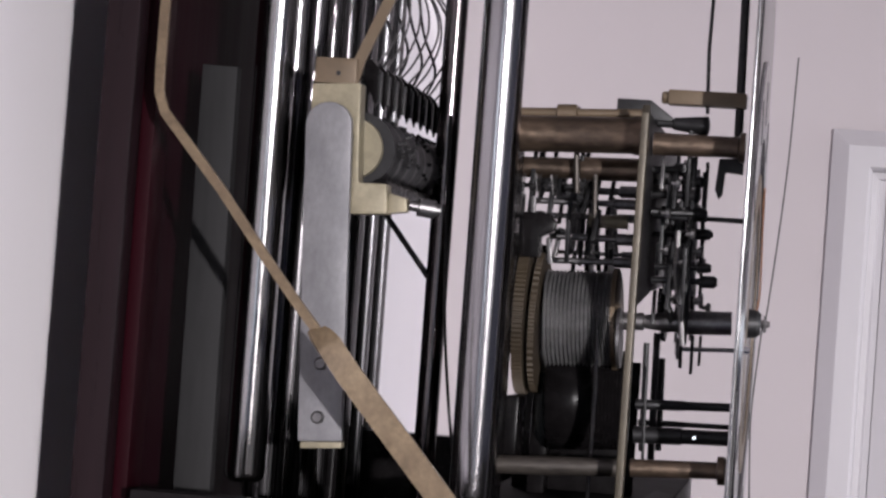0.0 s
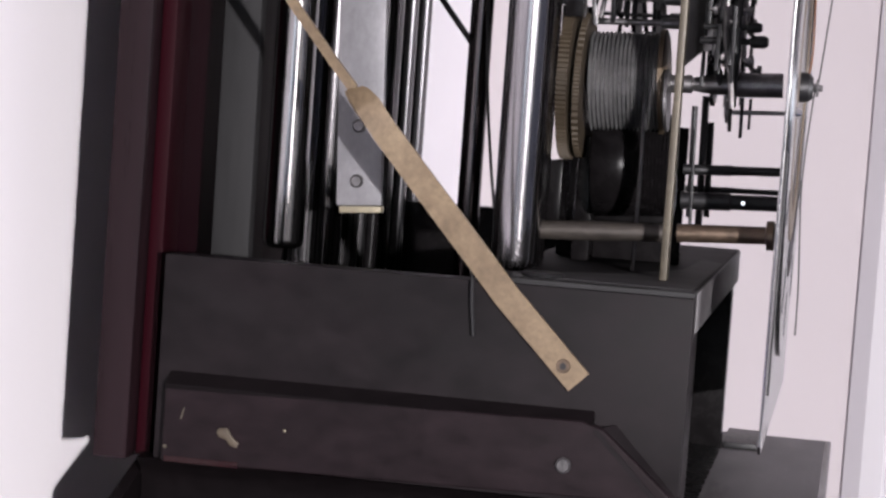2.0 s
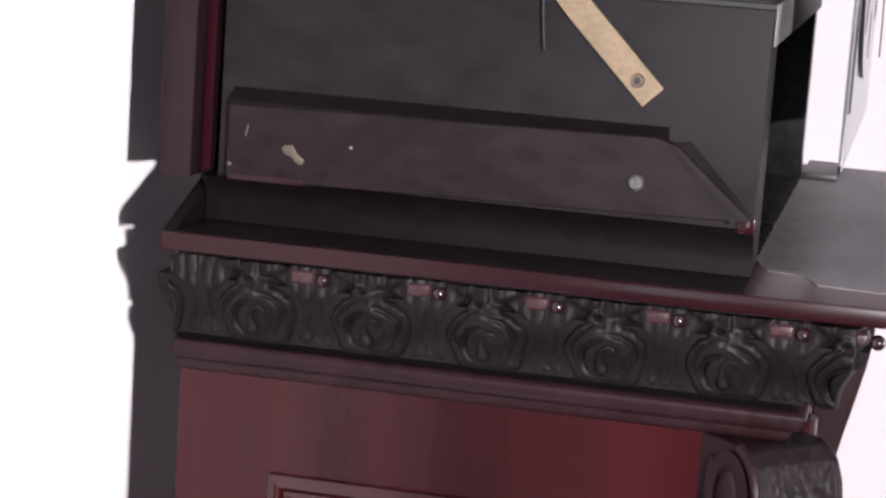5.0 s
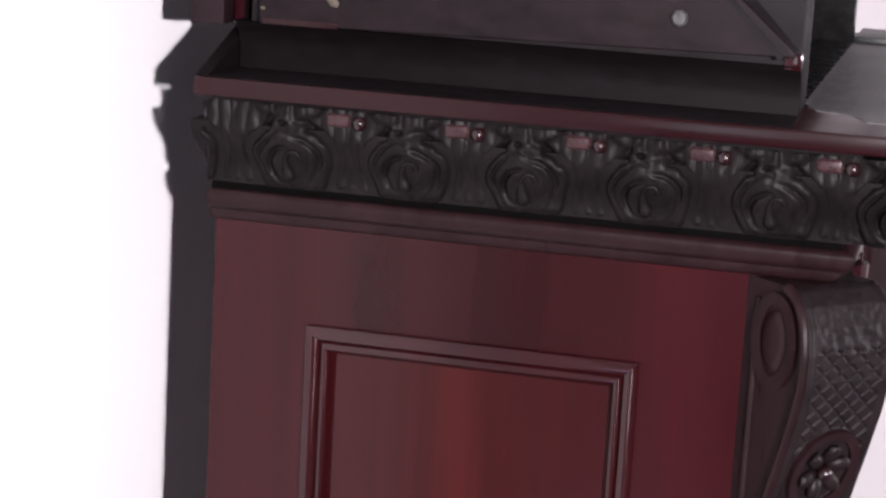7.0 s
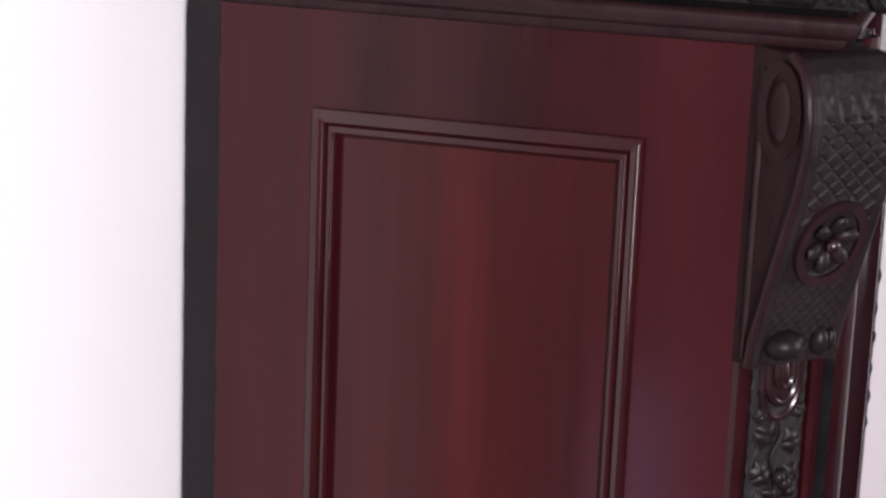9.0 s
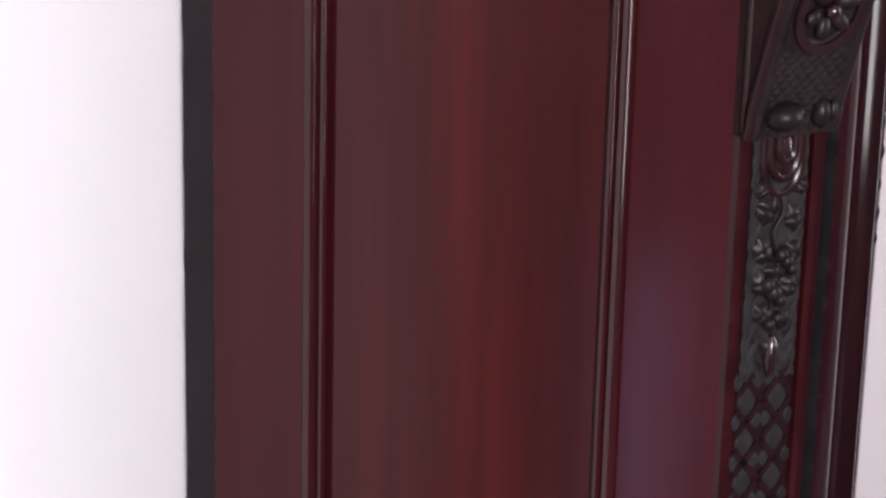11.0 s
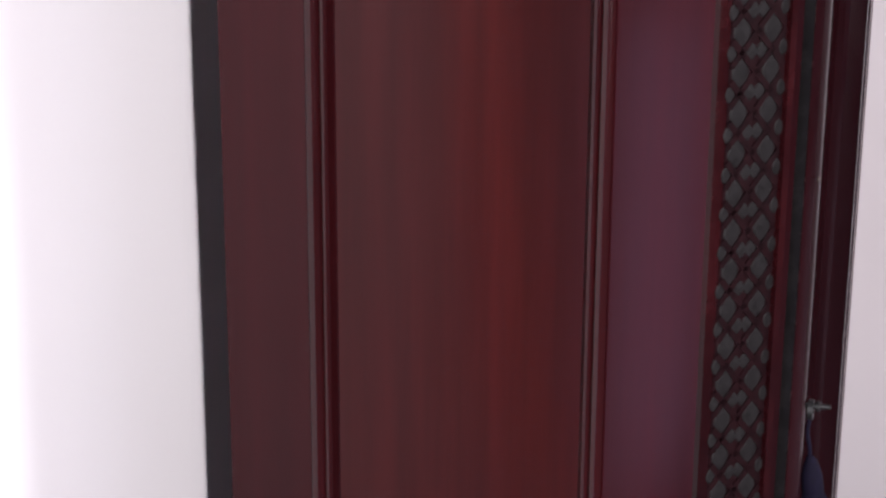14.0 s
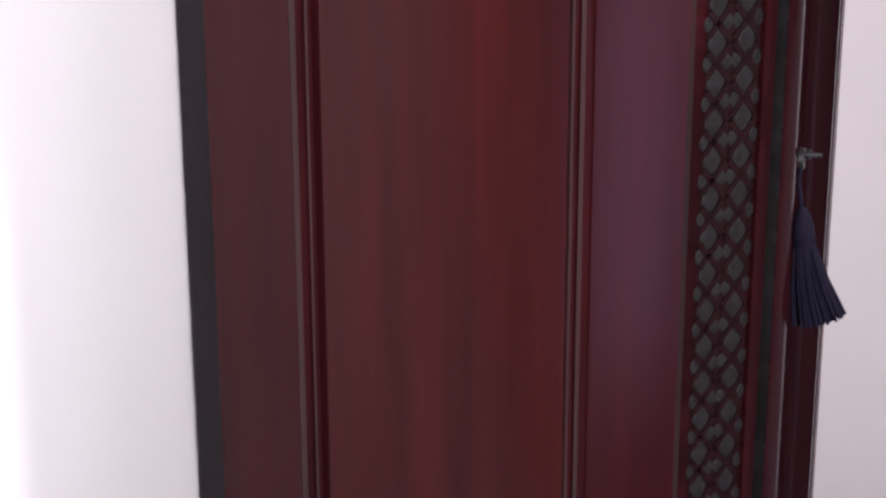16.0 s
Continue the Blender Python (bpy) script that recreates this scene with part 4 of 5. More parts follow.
part("drum_arbor", lathe((0.2805, 0.200, 1.8282), (0.3560, 0.2000, 1.8320), [(0, 0.0060), (0.22, 0.0060), (0.23, 0.0045), (0.42, 0.0068), (0.55, 0.0068), (0.56, 0.0082), (1, 0.0080)], 20), STEEL, mov, "steel winding arbor")
for z0, z1, r, y in ((1.7733, 1.7760, 0.0030, 0.200), (1.7530, 1.7552, 0.0050, 0.200), (1.7600, 1.7615, 0.0018, 0.230)):
    part("winding_arbor", lathe((0.2960, y, z0), (0.3600, y, z1), [(0, r * 1.15), (0.5, r * 1.15), (0.51, r), (1, r)], 16), BLACK_STEEL, mov)
part("pin", lathe((0.3370, 0.192, 1.7545), (0.3370, 0.188, 1.7545), [(0, 0.0016), (1, 0.0012)], 10), CHROME, mov)
part("thin_arbor", lathe((0.3230, 0.200, 1.8125), (0.3665, 0.200, 1.8145), [(0, 0.0016), (1, 0.0014)], 12), STEEL, mov)
part("arbor_boss", lathe((0.3195, 0.200, 1.8125), (0.3245, 0.200, 1.8127), [(0, 0.0030), (0.2, 0.0072), (0.8, 0.0072), (1, 0.0030)], 18), STEEL, mov)

# arbors and levers between the plates
for x0, x1, z0, z1, r, y in ((0.2190, 0.2925, 1.9058, 1.9072, 0.0022, 0.20), (0.2240, 0.2925, 1.8975, 1.8985, 0.0018, 0.22), (0.2300, 0.2925, 1.8827, 1.8832, 0.0024, 0.20),
                              (0.2260, 0.2925, 1.8659, 1.8679, 0.0022, 0.20), (0.2300, 0.2925, 1.8735, 1.8745, 0.0014, 0.25), (0.2100, 0.2925, 1.9175, 1.9190, 0.0026, 0.26)):
    a = lathe((x0, y, z0), (x1, y, z1), [(0, r), (0.72, r), (0.73, r * 1.7), (0.95, r * 1.7), (1, r)], 12)
    part("arbor", a, STEEL, mov)
part("pinion", lathe((0.2558, 0.20, 1.8942), (0.2820, 0.20, 1.8950), [(0, 0.0052), (0.06, 0.0045), (0.94, 0.0045), (1, 0.0052)], 24), BRASS_PALE, mov, "pale brass pinion barrel")
part("lever", lathe((0.2460, 0.16, 1.9670), (0.2505, 0.16, 1.9105), [(0, 0.0028), (0.06, 0.0028), (0.07, 0.0016), (1, 0.0020)], 10), BRONZE_DULL, mov)
part("lever", lathe((0.2605, 0.17, 1.9320), (0.2630, 0.17, 1.8870), [(0, 0.0016), (1, 0.0020)], 10), BRONZE_DULL, mov)
part("ratchet", gear((0.2510, 0.185, 1.9090), "x", 0.0105, 18, 0.004, 0.0018), BLACK_STEEL, mov)
part("wheel", gear((0.2385, 0.255, 1.8980), "x", 0.026, 60, 0.003, 0.0016), BLACK_STEEL, mov)
part("wheel", gear((0.2480, 0.300, 1.8850), "x", 0.030, 66, 0.003, 0.0016), BLACK_STEEL, mov)
part("wheel", gear((0.2620, 0.310, 1.8560), "x", 0.034, 70, 0.003, 0.0016), BLACK_STEEL, mov)
part("bracket", box(0.2120, 0.2220, 0.160, 0.200, 1.7300, 1.7740, 0.002), BLACK_PAINT, mov)
part("bracket", box(0.2240, 0.2360, 0.215, 0.240, SZ, 1.7900, 0.002), BLACK_PAINT, mov)
for k in range(3):
    zz = [(0.2115 + 0.0105 * k + 0.0022 * (i % 2) + 0.0016 * (i // 2), 0.163, 1.9215 - 0.0150 * (i % 2)) for i in range(5)]
    part("spring", sweep(zz, 0.0006, 6), STEEL, mov, "bright zigzag spring")

# levers and posts between the plates
lev = random.Random(5)
for k in range(44):
    x, y, z = lev.uniform(0.2100, 0.2700), lev.uniform(0.165, 0.300), lev.uniform(1.8620, 1.9300)
    ln, w = lev.uniform(0.016, 0.044), lev.uniform(0.0018, 0.0042)
    own = prism([(-w, -ln / 2), (-w * 0.5, ln / 2), (w * 0.5, ln / 2), (w, -ln / 2)], "x", -0.0014, 0.0014, 0.0004)
    bmesh.ops.transform(own, matrix=Matrix.Translation((x, y, z)) @ Matrix.Rotation(lev.uniform(-0.5, 0.5), 4, "X") @ Matrix.Rotation(lev.uniform(-0.15, 0.15), 4, "Y"), verts=own.verts)
    part("lifting_lever", own, BLACK_STEEL if k % 3 else STEEL, mov)
for k in range(9):
    x, z = lev.uniform(0.2080, 0.2450), lev.uniform(1.862, 1.930)
    part("post", lathe((x, 0.19, z), (x + lev.uniform(0.012, 0.030), 0.19, z + 0.001), [(0, 0.0016), (0.3, 0.0016), (0.31, 0.0034), (0.6, 0.0034), (0.61, 0.0020), (1, 0.0020)], 10), BLACK_STEEL, mov)

# strike work in front of the plate: levers, racks, posts and screws
rng = random.Random(11)
for x, z, l, r in ((0.3175, 1.9303, 0.026, 0.0030), (0.3277, 1.9143, 0.032, 0.0036), (0.3369, 1.8890, 0.036, 0.0024), (0.3384, 1.8669, 0.034, 0.0022), (0.3427, 1.8580, 0.040, 0.0028),
                   (0.3300, 1.9230, 0.030, 0.0026), (0.3330, 1.9020, 0.033, 0.0028)):
    part("stud", lathe((x - l, 0.165 + rng.uniform(-0.02, 0.03), z - 0.001), (x + 0.003, 0.165, z), [(0, r * 0.8), (0.75, r * 0.8), (0.76, r * 1.5), (0.95, r * 1.5), (1, r)], 12), BLACK_STEEL, mov)
part("stud", lathe((0.3000, 0.170, 1.8995), (0.3600, 0.170, 1.8993), [(0, 0.0024), (0.6, 0.0024), (0.61, 0.0017), (1, 0.0017)], 12), BLACK_STEEL, mov)
for k in range(84):
    x = rng.uniform(0.3035, 0.3290)
    y = rng.uniform(0.150, 0.330)
    z = rng.uniform(1.835, 1.932)
    ln, w = rng.uniform(0.018, 0.052), rng.uniform(0.0030, 0.0062)
    a = rng.uniform(-0.25, 0.25) + (math.pi / 2 if rng.random() < 0.3 else 0)
    own = prism([(-w, -ln / 2), (-w * 0.5, ln / 2), (w * 0.5, ln / 2), (w, -ln / 2)], "x", -0.0012, 0.0012, 0.0005)
    bmesh.ops.transform(own, matrix=Matrix.Translation((x, y, z)) @ Matrix.Rotation(a, 4, "X"), verts=own.verts)
    part("rack_lever", own, BLACK_STEEL if k % 4 else STEEL, mov)
for k in range(22):
    x, y, z = rng.uniform(0.305, 0.336), rng.uniform(0.14, 0.26), rng.uniform(1.838, 1.930)
    part("screw", lathe((x, y, z), (x + 0.006, y, z), [(0, 0.0016), (0.5, 0.0016), (0.51, 0.0034), (0.9, 0.0034), (1, 0.0028)], 10), STEEL, mov)
for x, y, r, z in ((0.3080, 0.225, 0.020, 1.917), (0.3120, 0.245, 0.028, 1.885), (0.3065, 0.275, 0.034, 1.850), (0.3200, 0.270, 0.016, 1.900)):
    part("wheel", gear((x, y, z), "x", r, 48, 0.0025, 0.0015), BLACK_STEEL, mov)
for x, z0, z1, y, r in ((0.3000, 1.742, 1.815, 0.205, 0.0020), (0.3060, 1.735, 1.822, 0.215, 0.0024), (0.3100, 1.742, 1.805, 0.225, 0.0021), (0.3045, 1.735, 1.80, 0.160, 0.0011),
                        (0.3330, 1.865, 1.93, 0.17, 0.0014), (0.3260, 1.835, 1.90, 0.165, 0.0016), (0.3230, 1.80, 1.86, 0.185, 0.0013)):
    part("lifting_rod", rod((x + 0.0015, y, z0), (x, y, z1), r, seg=8), BLACK_STEEL, mov)
part("tail_lever", prism([(0.190, 1.8220), (0.196, 1.8225), (0.2015, 1.7985), (0.1975, 1.7960)], "x", 0.3300, 0.3322, 0.0004), BLACK_STEEL, mov)
part("tail_lever", prism([(0.200, 1.8220), (0.207, 1.8225), (0.2055, 1.8020), (0.2025, 1.8020)], "x", 0.3350, 0.3368, 0.0004), BLACK_STEEL, mov)
part("rack_bar", sweep(curve([(0.3185, 0.16, 1.890), (0.3195, 0.16, 1.860), (0.3240, 0.16, 1.835), (0.3265, 0.16, 1.815)], 6), 0.0022, 8), STEEL, mov)

# ---------------------------------------------------------------- dial with its pointers, seen edge on
dial = thing("clock_dial", (0.366, AX, 1.60), "thin silvered metal dial with chapter ring, seen edge on", "clock dial")
D0, D1 = 0.080, 2 * AX - 0.080
own = prism([(D0 + 0.004, 1.608), (D0, 1.613), (D0 + 0.0002, 1.650), (D0 - 0.002, 1.655), (D0 - 0.002, 2.06), (AX - 0.15, 2.10), (AX, 2.19), (AX + 0.15, 2.10), (D1, 2.06), (D1, 1.608)], "x", 0.3628, 0.3646, 0.0004)
part("dial_plate", own, DIAL_SILVER, dial)


def annulus(x0, x1, y, z, r0, r1, seg=180):
    bm = bmesh.new()
    rings = []
    for x, r in ((x0, r0), (x0, r1), (x1, r1), (x1, r0)):
        rings.append([bm.verts.new((x, y + r * math.cos(a), z + r * math.sin(a))) for a in (2 * math.pi * k / seg for k in range(seg))])
    for a, b in zip(rings, rings[1:] + rings[:1]):
        for k in range(seg):
            bm.faces.new((a[k], a[(k + 1) % seg], b[(k + 1) % seg], b[k]))
    return bm


ring = part("chapter_ring", annulus(0.3652, 0.3672, AX, 1.833, 0.130, 0.184), DIAL_SILVER, dial, "raised silvered chapter ring")
for k in range(12):
    a = 2 * math.pi * k / 12
    own = box(0.3672, 0.3676, -0.004, 0.004, 0.140, 0.170)
    bmesh.ops.transform(own, matrix=Matrix.Translation((0, AX, 1.833)) @ Matrix.Rotation(a, 4, "X"), verts=own.verts)
    part("hour_mark", own, BLACK_STEEL, dial, smooth=0)
part("inner_ring", annulus(0.3656, 0.3668, AX, 1.833, 0.085, 0.105), BRASS, dial)
part("edge_strip", box(0.3650, 0.3662, D0 + 0.02, D0 + 0.028, 1.642, 2.05, 0.0003), BLACK_STEEL, dial, "dark edge strip")
part("centre_boss", lathe((0.3646, AX, 1.8330), (0.3735, AX, 1.8332), [(0, 0.0105), (0.7, 0.0098), (1, 0.0070)], 24), BLACK_STEEL, dial, "black centre boss")
part("centre_nut", lathe((0.3735, AX, 1.8332), (0.3800, AX, 1.8333), [(0, 0.0030), (0.3, 0.0030), (0.31, 0.0062), (0.6, 0.0055), (0.61, 0.0025), (1, 0.0020)], 8), STEEL, dial)
part("pointer", sweep(curve([(0.3765, AX, 1.8345), (0.3780, AX, 1.8500), (0.3822, AX + 0.004, 1.905), (0.3850, AX + 0.008, 1.955), (0.3868, AX + 0.012, 2.0230)], 5), 0, bm=None, flat=(0.0034, 0.0005), side=(0, 1, 0)), BLACK_STEEL, dial, "thin dark steel pointer")
part("pointer", sweep(curve([(0.3750, AX, 1.8320), (0.3738, AX, 1.8180), (0.3712, AX, 1.765), (0.3745, AX - 0.004, 1.700), (0.3752, AX - 0.006, 1.664)], 5), 0, flat=(0.0030, 0.0005), side=(0, 1, 0)), BLACK_STEEL, dial)
# copper strip added to stand in for a coppery glint on the dial
part("pointer", sweep(curve([(0.3700, AX, 1.8400), (0.3712, AX + 0.01, 1.8590), (0.3695, AX + 0.03, 1.905), (0.3690, AX + 0.04, 1.93)], 5), 0, flat=(0.0030, 0.0006), side=(0, 1, 0)), COPPER, dial, "copper toned strip added for a coppery glint")
part("dial_screw", lathe((0.3646, 0.17, 1.8150), (0.3700, 0.17, 1.8152), [(0, 0.0014), (0.4, 0.0014), (0.41, 0.0030), (1, 0.0024)], 10), CHROME, dial)

# ---------------------------------------------------------------- chime tubes
TUBE_TOP = 2.34


def chime_tube(x, y, r, z0, metal, label):
    t = thing("chime_tube", (x, y, z0), label, "chime tube", "hanging chime tubes")
    part("tube", lathe((x, y, z0), (x, y, TUBE_TOP), [(0, r * 0.35), (0.0004, r * 0.70), (0.0040, r * 0.93), (0.010, r), (1, r)], 48), metal, t, smooth=60)
    part("cap", lathe((x, y, TUBE_TOP), (x, y, TUBE_TOP + 0.02), [(0, r * 1.08), (0.8, r * 1.08), (1, r * 0.7)], 32), STEEL, t)
    return t


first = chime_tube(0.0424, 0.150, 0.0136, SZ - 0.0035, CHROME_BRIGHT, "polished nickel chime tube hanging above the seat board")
behind = chime_tube(0.0432, 0.200, 0.0136, SZ - 0.0500, NICKEL_SHADED, "nickel chime tube hanging down into the seat box, dark reflections painted in")
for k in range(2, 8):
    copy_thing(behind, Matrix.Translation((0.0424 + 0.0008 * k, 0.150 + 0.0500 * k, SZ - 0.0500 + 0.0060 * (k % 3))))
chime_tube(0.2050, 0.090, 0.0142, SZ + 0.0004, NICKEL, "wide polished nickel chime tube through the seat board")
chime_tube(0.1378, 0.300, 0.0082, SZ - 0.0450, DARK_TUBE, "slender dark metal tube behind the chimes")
collar = thing("tube_collar", (0.2150, 0.055, SZ), "flat black collar lying on the seat board", "collar")
part("ring", lathe((0.2290, 0.052, SZ + 0.0002), (0.2290, 0.052, SZ + 0.0030), [(0, 0.0125), (0.5, 0.0130), (1, 0.0118)], 28), BLACK_STEEL, collar)

rail = thing("chime_rail", (0.045, 0.32, TUBE_TOP + 0.02), "dark wooden rail that carries the chime tubes", "rail")
part("beam", box(0.020, 0.218, 0.060, 0.540, TUBE_TOP + 0.0202, TUBE_TOP + 0.045, 0.002), EBONISED, rail)
part("bracket", box(-0.030, 0.0198, 0.070, 0.100, TUBE_TOP - 0.03, TUBE_TOP + 0.045, 0.002), EBONISED, rail)
part("bracket", box(-0.030, 0.0198, 0.450, 0.480, TUBE_TOP - 0.03, TUBE_TOP + 0.045, 0.002), EBONISED, rail)

# ---------------------------------------------------------------- chime gear beside the tubes
gearbox = thing("chime_pin_drum", (0.11, 0.25, SZ), "brass framed chime pin drum with a row of black hammers", "chime drum")
bar = prism([(0.0811 + 0.0110 * s, 1.7372) for s in ()] + [(0.0912, 1.7370), (0.1198, 1.7390), (0.1112, 1.9410)] +
            [(0.0962 + 0.0150 * math.cos(a), 1.9405 + 0.0142 * math.sin(a)) for a in (math.pi * k / 12 for k in range(1, 12))] + [(0.0810, 1.9398)], "y", 0.088, 0.0945, 0.0012)
bar = part("bar", bar, ALUMINIUM, gearbox, "grey metal bar with rounded top")
for x, z in ((0.1027, 1.7875), (0.1035, 1.7532)):
    own = lathe((x, 0.0885, z), (x, 0.0850, z), [(0, 0.0042), (0.5, 0.0042), (1, 0.0030)], 18)
    box(x - 0.0034, x + 0.0034, 0.0846, 0.0853, z - 0.0005, z + 0.0005, bm=own)
    part("screw", own, STEEL, bar, "slotted steel screw")
part("frame", prism([(0.0822, 1.9420), (0.0822, 1.9665), (0.1138, 1.9683), (0.1150, 1.9360), (0.1168, 1.9045), (0.1354, 1.9047), (0.1369, 1.8857), (0.1128, 1.8840), (0.1110, 1.9350)], "y", 0.095, 0.112, 0.0012), BRASS_PALE, gearbox, "pale cast brass frame")
part("foot_plate", prism([(0.0930, 1.7326), (0.1195, 1.7346), (0.1195, 1.7385), (0.0930, 1.7368)], "y", 0.0895, 0.100, 0.0005), BRASS_PALE, gearbox)
part("foot_bar", lathe((0.1040, 0.1300, 1.5525), (0.1060, 0.1300, 1.7345), [(0, 0.0040), (1, 0.0040)], 12), BLACK_PAINT, gearbox)
part("block", box(0.0828, 0.1100, 0.096, 0.112, 1.9672, 1.9840, 0.0010), BRASS, gearbox, "brown drilled block")
part("block_hole", lathe((0.0985, 0.0962, 1.9740), (0.0985, 0.0955, 1.9740), [(0, 0.0016), (1, 0.0016)], 10), BLACK_STEEL, gearbox)
part("bearing_arm", prism([(0.1360, 1.8858), (0.1360, 1.8995), (0.1480, 1.8965), (0.1490, 1.8880)], "y", 0.100, 0.110, 0.001), BRASS_PALE, gearbox, "tapering brass arm")
part("bearing", lathe((0.1488, 0.105, 1.8925), (0.1680, 0.112, 1.8905), [(0, 0.0034), (0.3, 0.0034), (0.31, 0.0060), (0.85, 0.0060), (0.86, 0.0040), (1, 0.0040)], 18), STEEL, gearbox)
part("arm", sweep([(0.1075, 0.10, 1.968), (0.1112, 0.10, 1.984), (0.1262, 0.11, 2.026), (0.150, 0.12, 2.10)], 0, flat=(0.0036, 0.0012), side=(0.95, 0, -0.3)), BRASS, gearbox, "leaning brass strip")
# drum lying away from the camera side, its near end a brass disc
DXc, DZc = 0.1075, 1.9275
part("drum_end", lathe((DXc, 0.1125, DZc), (DXc, 0.1165, DZc), [(0, 0.0195), (0.8, 0.0200), (1, 0.0190)], 36), BRASS_PALE, gearbox, "brass end disc")
own = lathe((DXc + 0.003, 0.1170, DZc), (DXc + 0.003, 0.350, DZc), [(k / 40, 0.0225 + 0.0018 * ((k * 7) % 5 in (0, 3))) for k in range(41)], 36)
part("drum", own, BLACK_STEEL, gearbox, "dark bronze pin drum", smooth=60)
for k in range(90):
    a, y = rng.uniform(-0.6, 2.4), rng.uniform(0.13, 0.345)
    c = Vector((DXc + 0.003 + 0.0236 * math.cos(a), y, DZc + 0.0236 * math.sin(a)))
    d = Vector((math.cos(a), 0, math.sin(a)))
    part("pin", lathe(c, c + d * 0.0028, [(0, 0.0015), (1, 0.0011)], 6), BLACK_STEEL, gearbox)
part("lower_roller", lathe((0.1270, 0.115, 1.9030), (0.1270, 0.34, 1.9030), [(k / 24, 0.0062 + 0.0014 * (k % 2)) for k in range(25)], 20), BLACK_PAINT, gearbox, smooth=60)
# row of hammer levers and their springs
part("hammer_rail", box(0.1000, 0.1080, 0.120, 0.380, 1.9765, 1.9835, 0.001), BLACK_STEEL, gearbox)
for k in range(9):
    y = 0.130 + 0.0285 * k
    part("hammer_lever", prism([(0.1040, 1.9860), (0.1125, 1.9880), (0.1180, 1.9820), (0.1190, 1.9640), (0.1165, 1.9560), (0.1140, 1.9640), (0.1060, 1.9760)], "y", y, y + 0.0060, 0.0008), BLACK_PAINT, gearbox)
    part("hammer_tip", box(0.1168, 0.1200, y + 0.0010, y + 0.0050, 1.9600, 1.9800, 0.0006), BLACK_STEEL, gearbox)
    s = rng.uniform(-1, 1)
    pts = curve([(0.1150, y + 0.004, 1.984), (0.1260 + 0.002 * s, y + 0.004, 2.000), (0.1330 + 0.004 * s, y + 0.003, 2.022), (0.1270 + 0.002 * s, y + 0.002, 2.045), (0.1050, y, 2.075), (0.0700, y, 2.13)], 6)
    part("hammer_spring", sweep(pts, 0.00085, 6), STEEL, gearbox)
    pts = curve([(0.1130, y + 0.008, 1.986), (0.1180, y + 0.009, 2.005), (0.1080 + 0.002 * s, y + 0.010, 2.035), (0.1000, y + 0.010, 2.075), (0.090, y + 0.010, 2.16)], 6)
    if k % 2:
        part("hammer_wire", sweep(pts, 0.0011, 6), BLACK_STEEL, gearbox)
stay = thing("stay_rod", (0.12, 0.30, 1.85), "slanting dark steel stay rod", "rod")
part("bar", rod((0.0900, 0.30, 1.9010), (0.1420, 0.30, 1.8360), 0.0022), BLACK_STEEL, stay)
hang = thing("loose_cable", (0.165, 0.20, SZ), "thin dark cable hanging down into the seat box", "cable")
part("wire", sweep(curve([(0.1560, 0.20, 1.960), (0.1598, 0.20, 1.8535), (0.1633, 0.20, 1.8074), (0.1691, 0.20, 1.7615), (0.1775, 0.20, SZ + 0.001), (0.1800, 0.20, 1.66)], 8), 0.0011, 8), BLACK_STEEL, hang)

# bent brass strap from the back upright across to the seat box
strap = thing("brass_strap", (0.26, 0.0, 1.66), "long bent and twisted tarnished brass strap screwed to the seat box", "strap")
pts = [(0.0030, 0.020, 2.30), (0.0035, 0.020, 2.10), (0.0036, 0.020, 2.005), (0.0034, 0.020, 1.965), (0.0040, 0.020, 1.948), (0.0085, 0.0195, 1.936),
       (0.0483, 0.0190, 1.8904), (0.0775, 0.0185, 1.8532), (0.1014, 0.0180, 1.8242), (0.1140, 0.0175, 1.8100)]
part("upper_strip", sweep(pts, 0, flat=(0.0030, 0.0016), side=(1, 0, 0.9)), STRAP, strap)
low = [(0.1140, 0.0175, 1.8100), (0.1178, 0.0165, 1.8064), (0.1233, 0.0155, 1.8008), (0.1355, 0.0155, 1.7856), (0.1668, 0.0170, 1.7497), (0.2141, 0.0188, 1.6955), (0.2593, 0.0200, 1.6494)]
sides = [Vector((0.3, 0.95, 0.3)), Vector((0.6, 0.7, 0.4)), Vector((0.75, 0.35, 0.55)), Vector((0.75, 0, 0.66)), Vector((0.75, 0, 0.66)), Vector((0.75, 0, 0.66)), Vector((0.75, 0, 0.66))]
blade = part("lower_strip", sweep(low, 0, flat=(0.0079, 0.0012), side=sides), STRAP, strap, "wide flat end of the strap")
own = lathe((0.2496, 0.0186, 1.6582), (0.2496, 0.0178, 1.6582), [(0, 0.0042), (1, 0.0038)], 18)
part("screw_hole", own, BRONZE, blade, "dark ringed screw hole")
part("hole", lathe((0.2496, 0.0179, 1.6582), (0.2496, 0.0174, 1.6582), [(0, 0.0020), (1, 0.0020)], 12), BLACK_STEEL, blade)
batten = thing("grey_batten", (0.02, 0.10, SZ), "upright grey painted wooden batten standing in the seat box", "batten")
part("post", prism([(-0.0054, 1.6002), (0.0205, 1.6002), (0.0167, 1.9800), (-0.0077, 1.9808)], "y", 0.150, 0.162, 0.001), GREY_WOOD, batten)

# ---------------------------------------------------------------- carved corner of the case
CW = 0.0300
PROFILE = [(1.2860, 0.0100), (1.2920, 0.0125), (1.3020, 0.0140), (1.3180, 0.0190), (1.3450, 0.0275), (1.3700, 0.0360), (1.3950, 0.0440), (1.4150, 0.0485), (1.4320, 0.0492),
           (1.4460, 0.0470), (1.4570, 0.0420), (1.4640, 0.0340), (1.4655, 0.0280)]


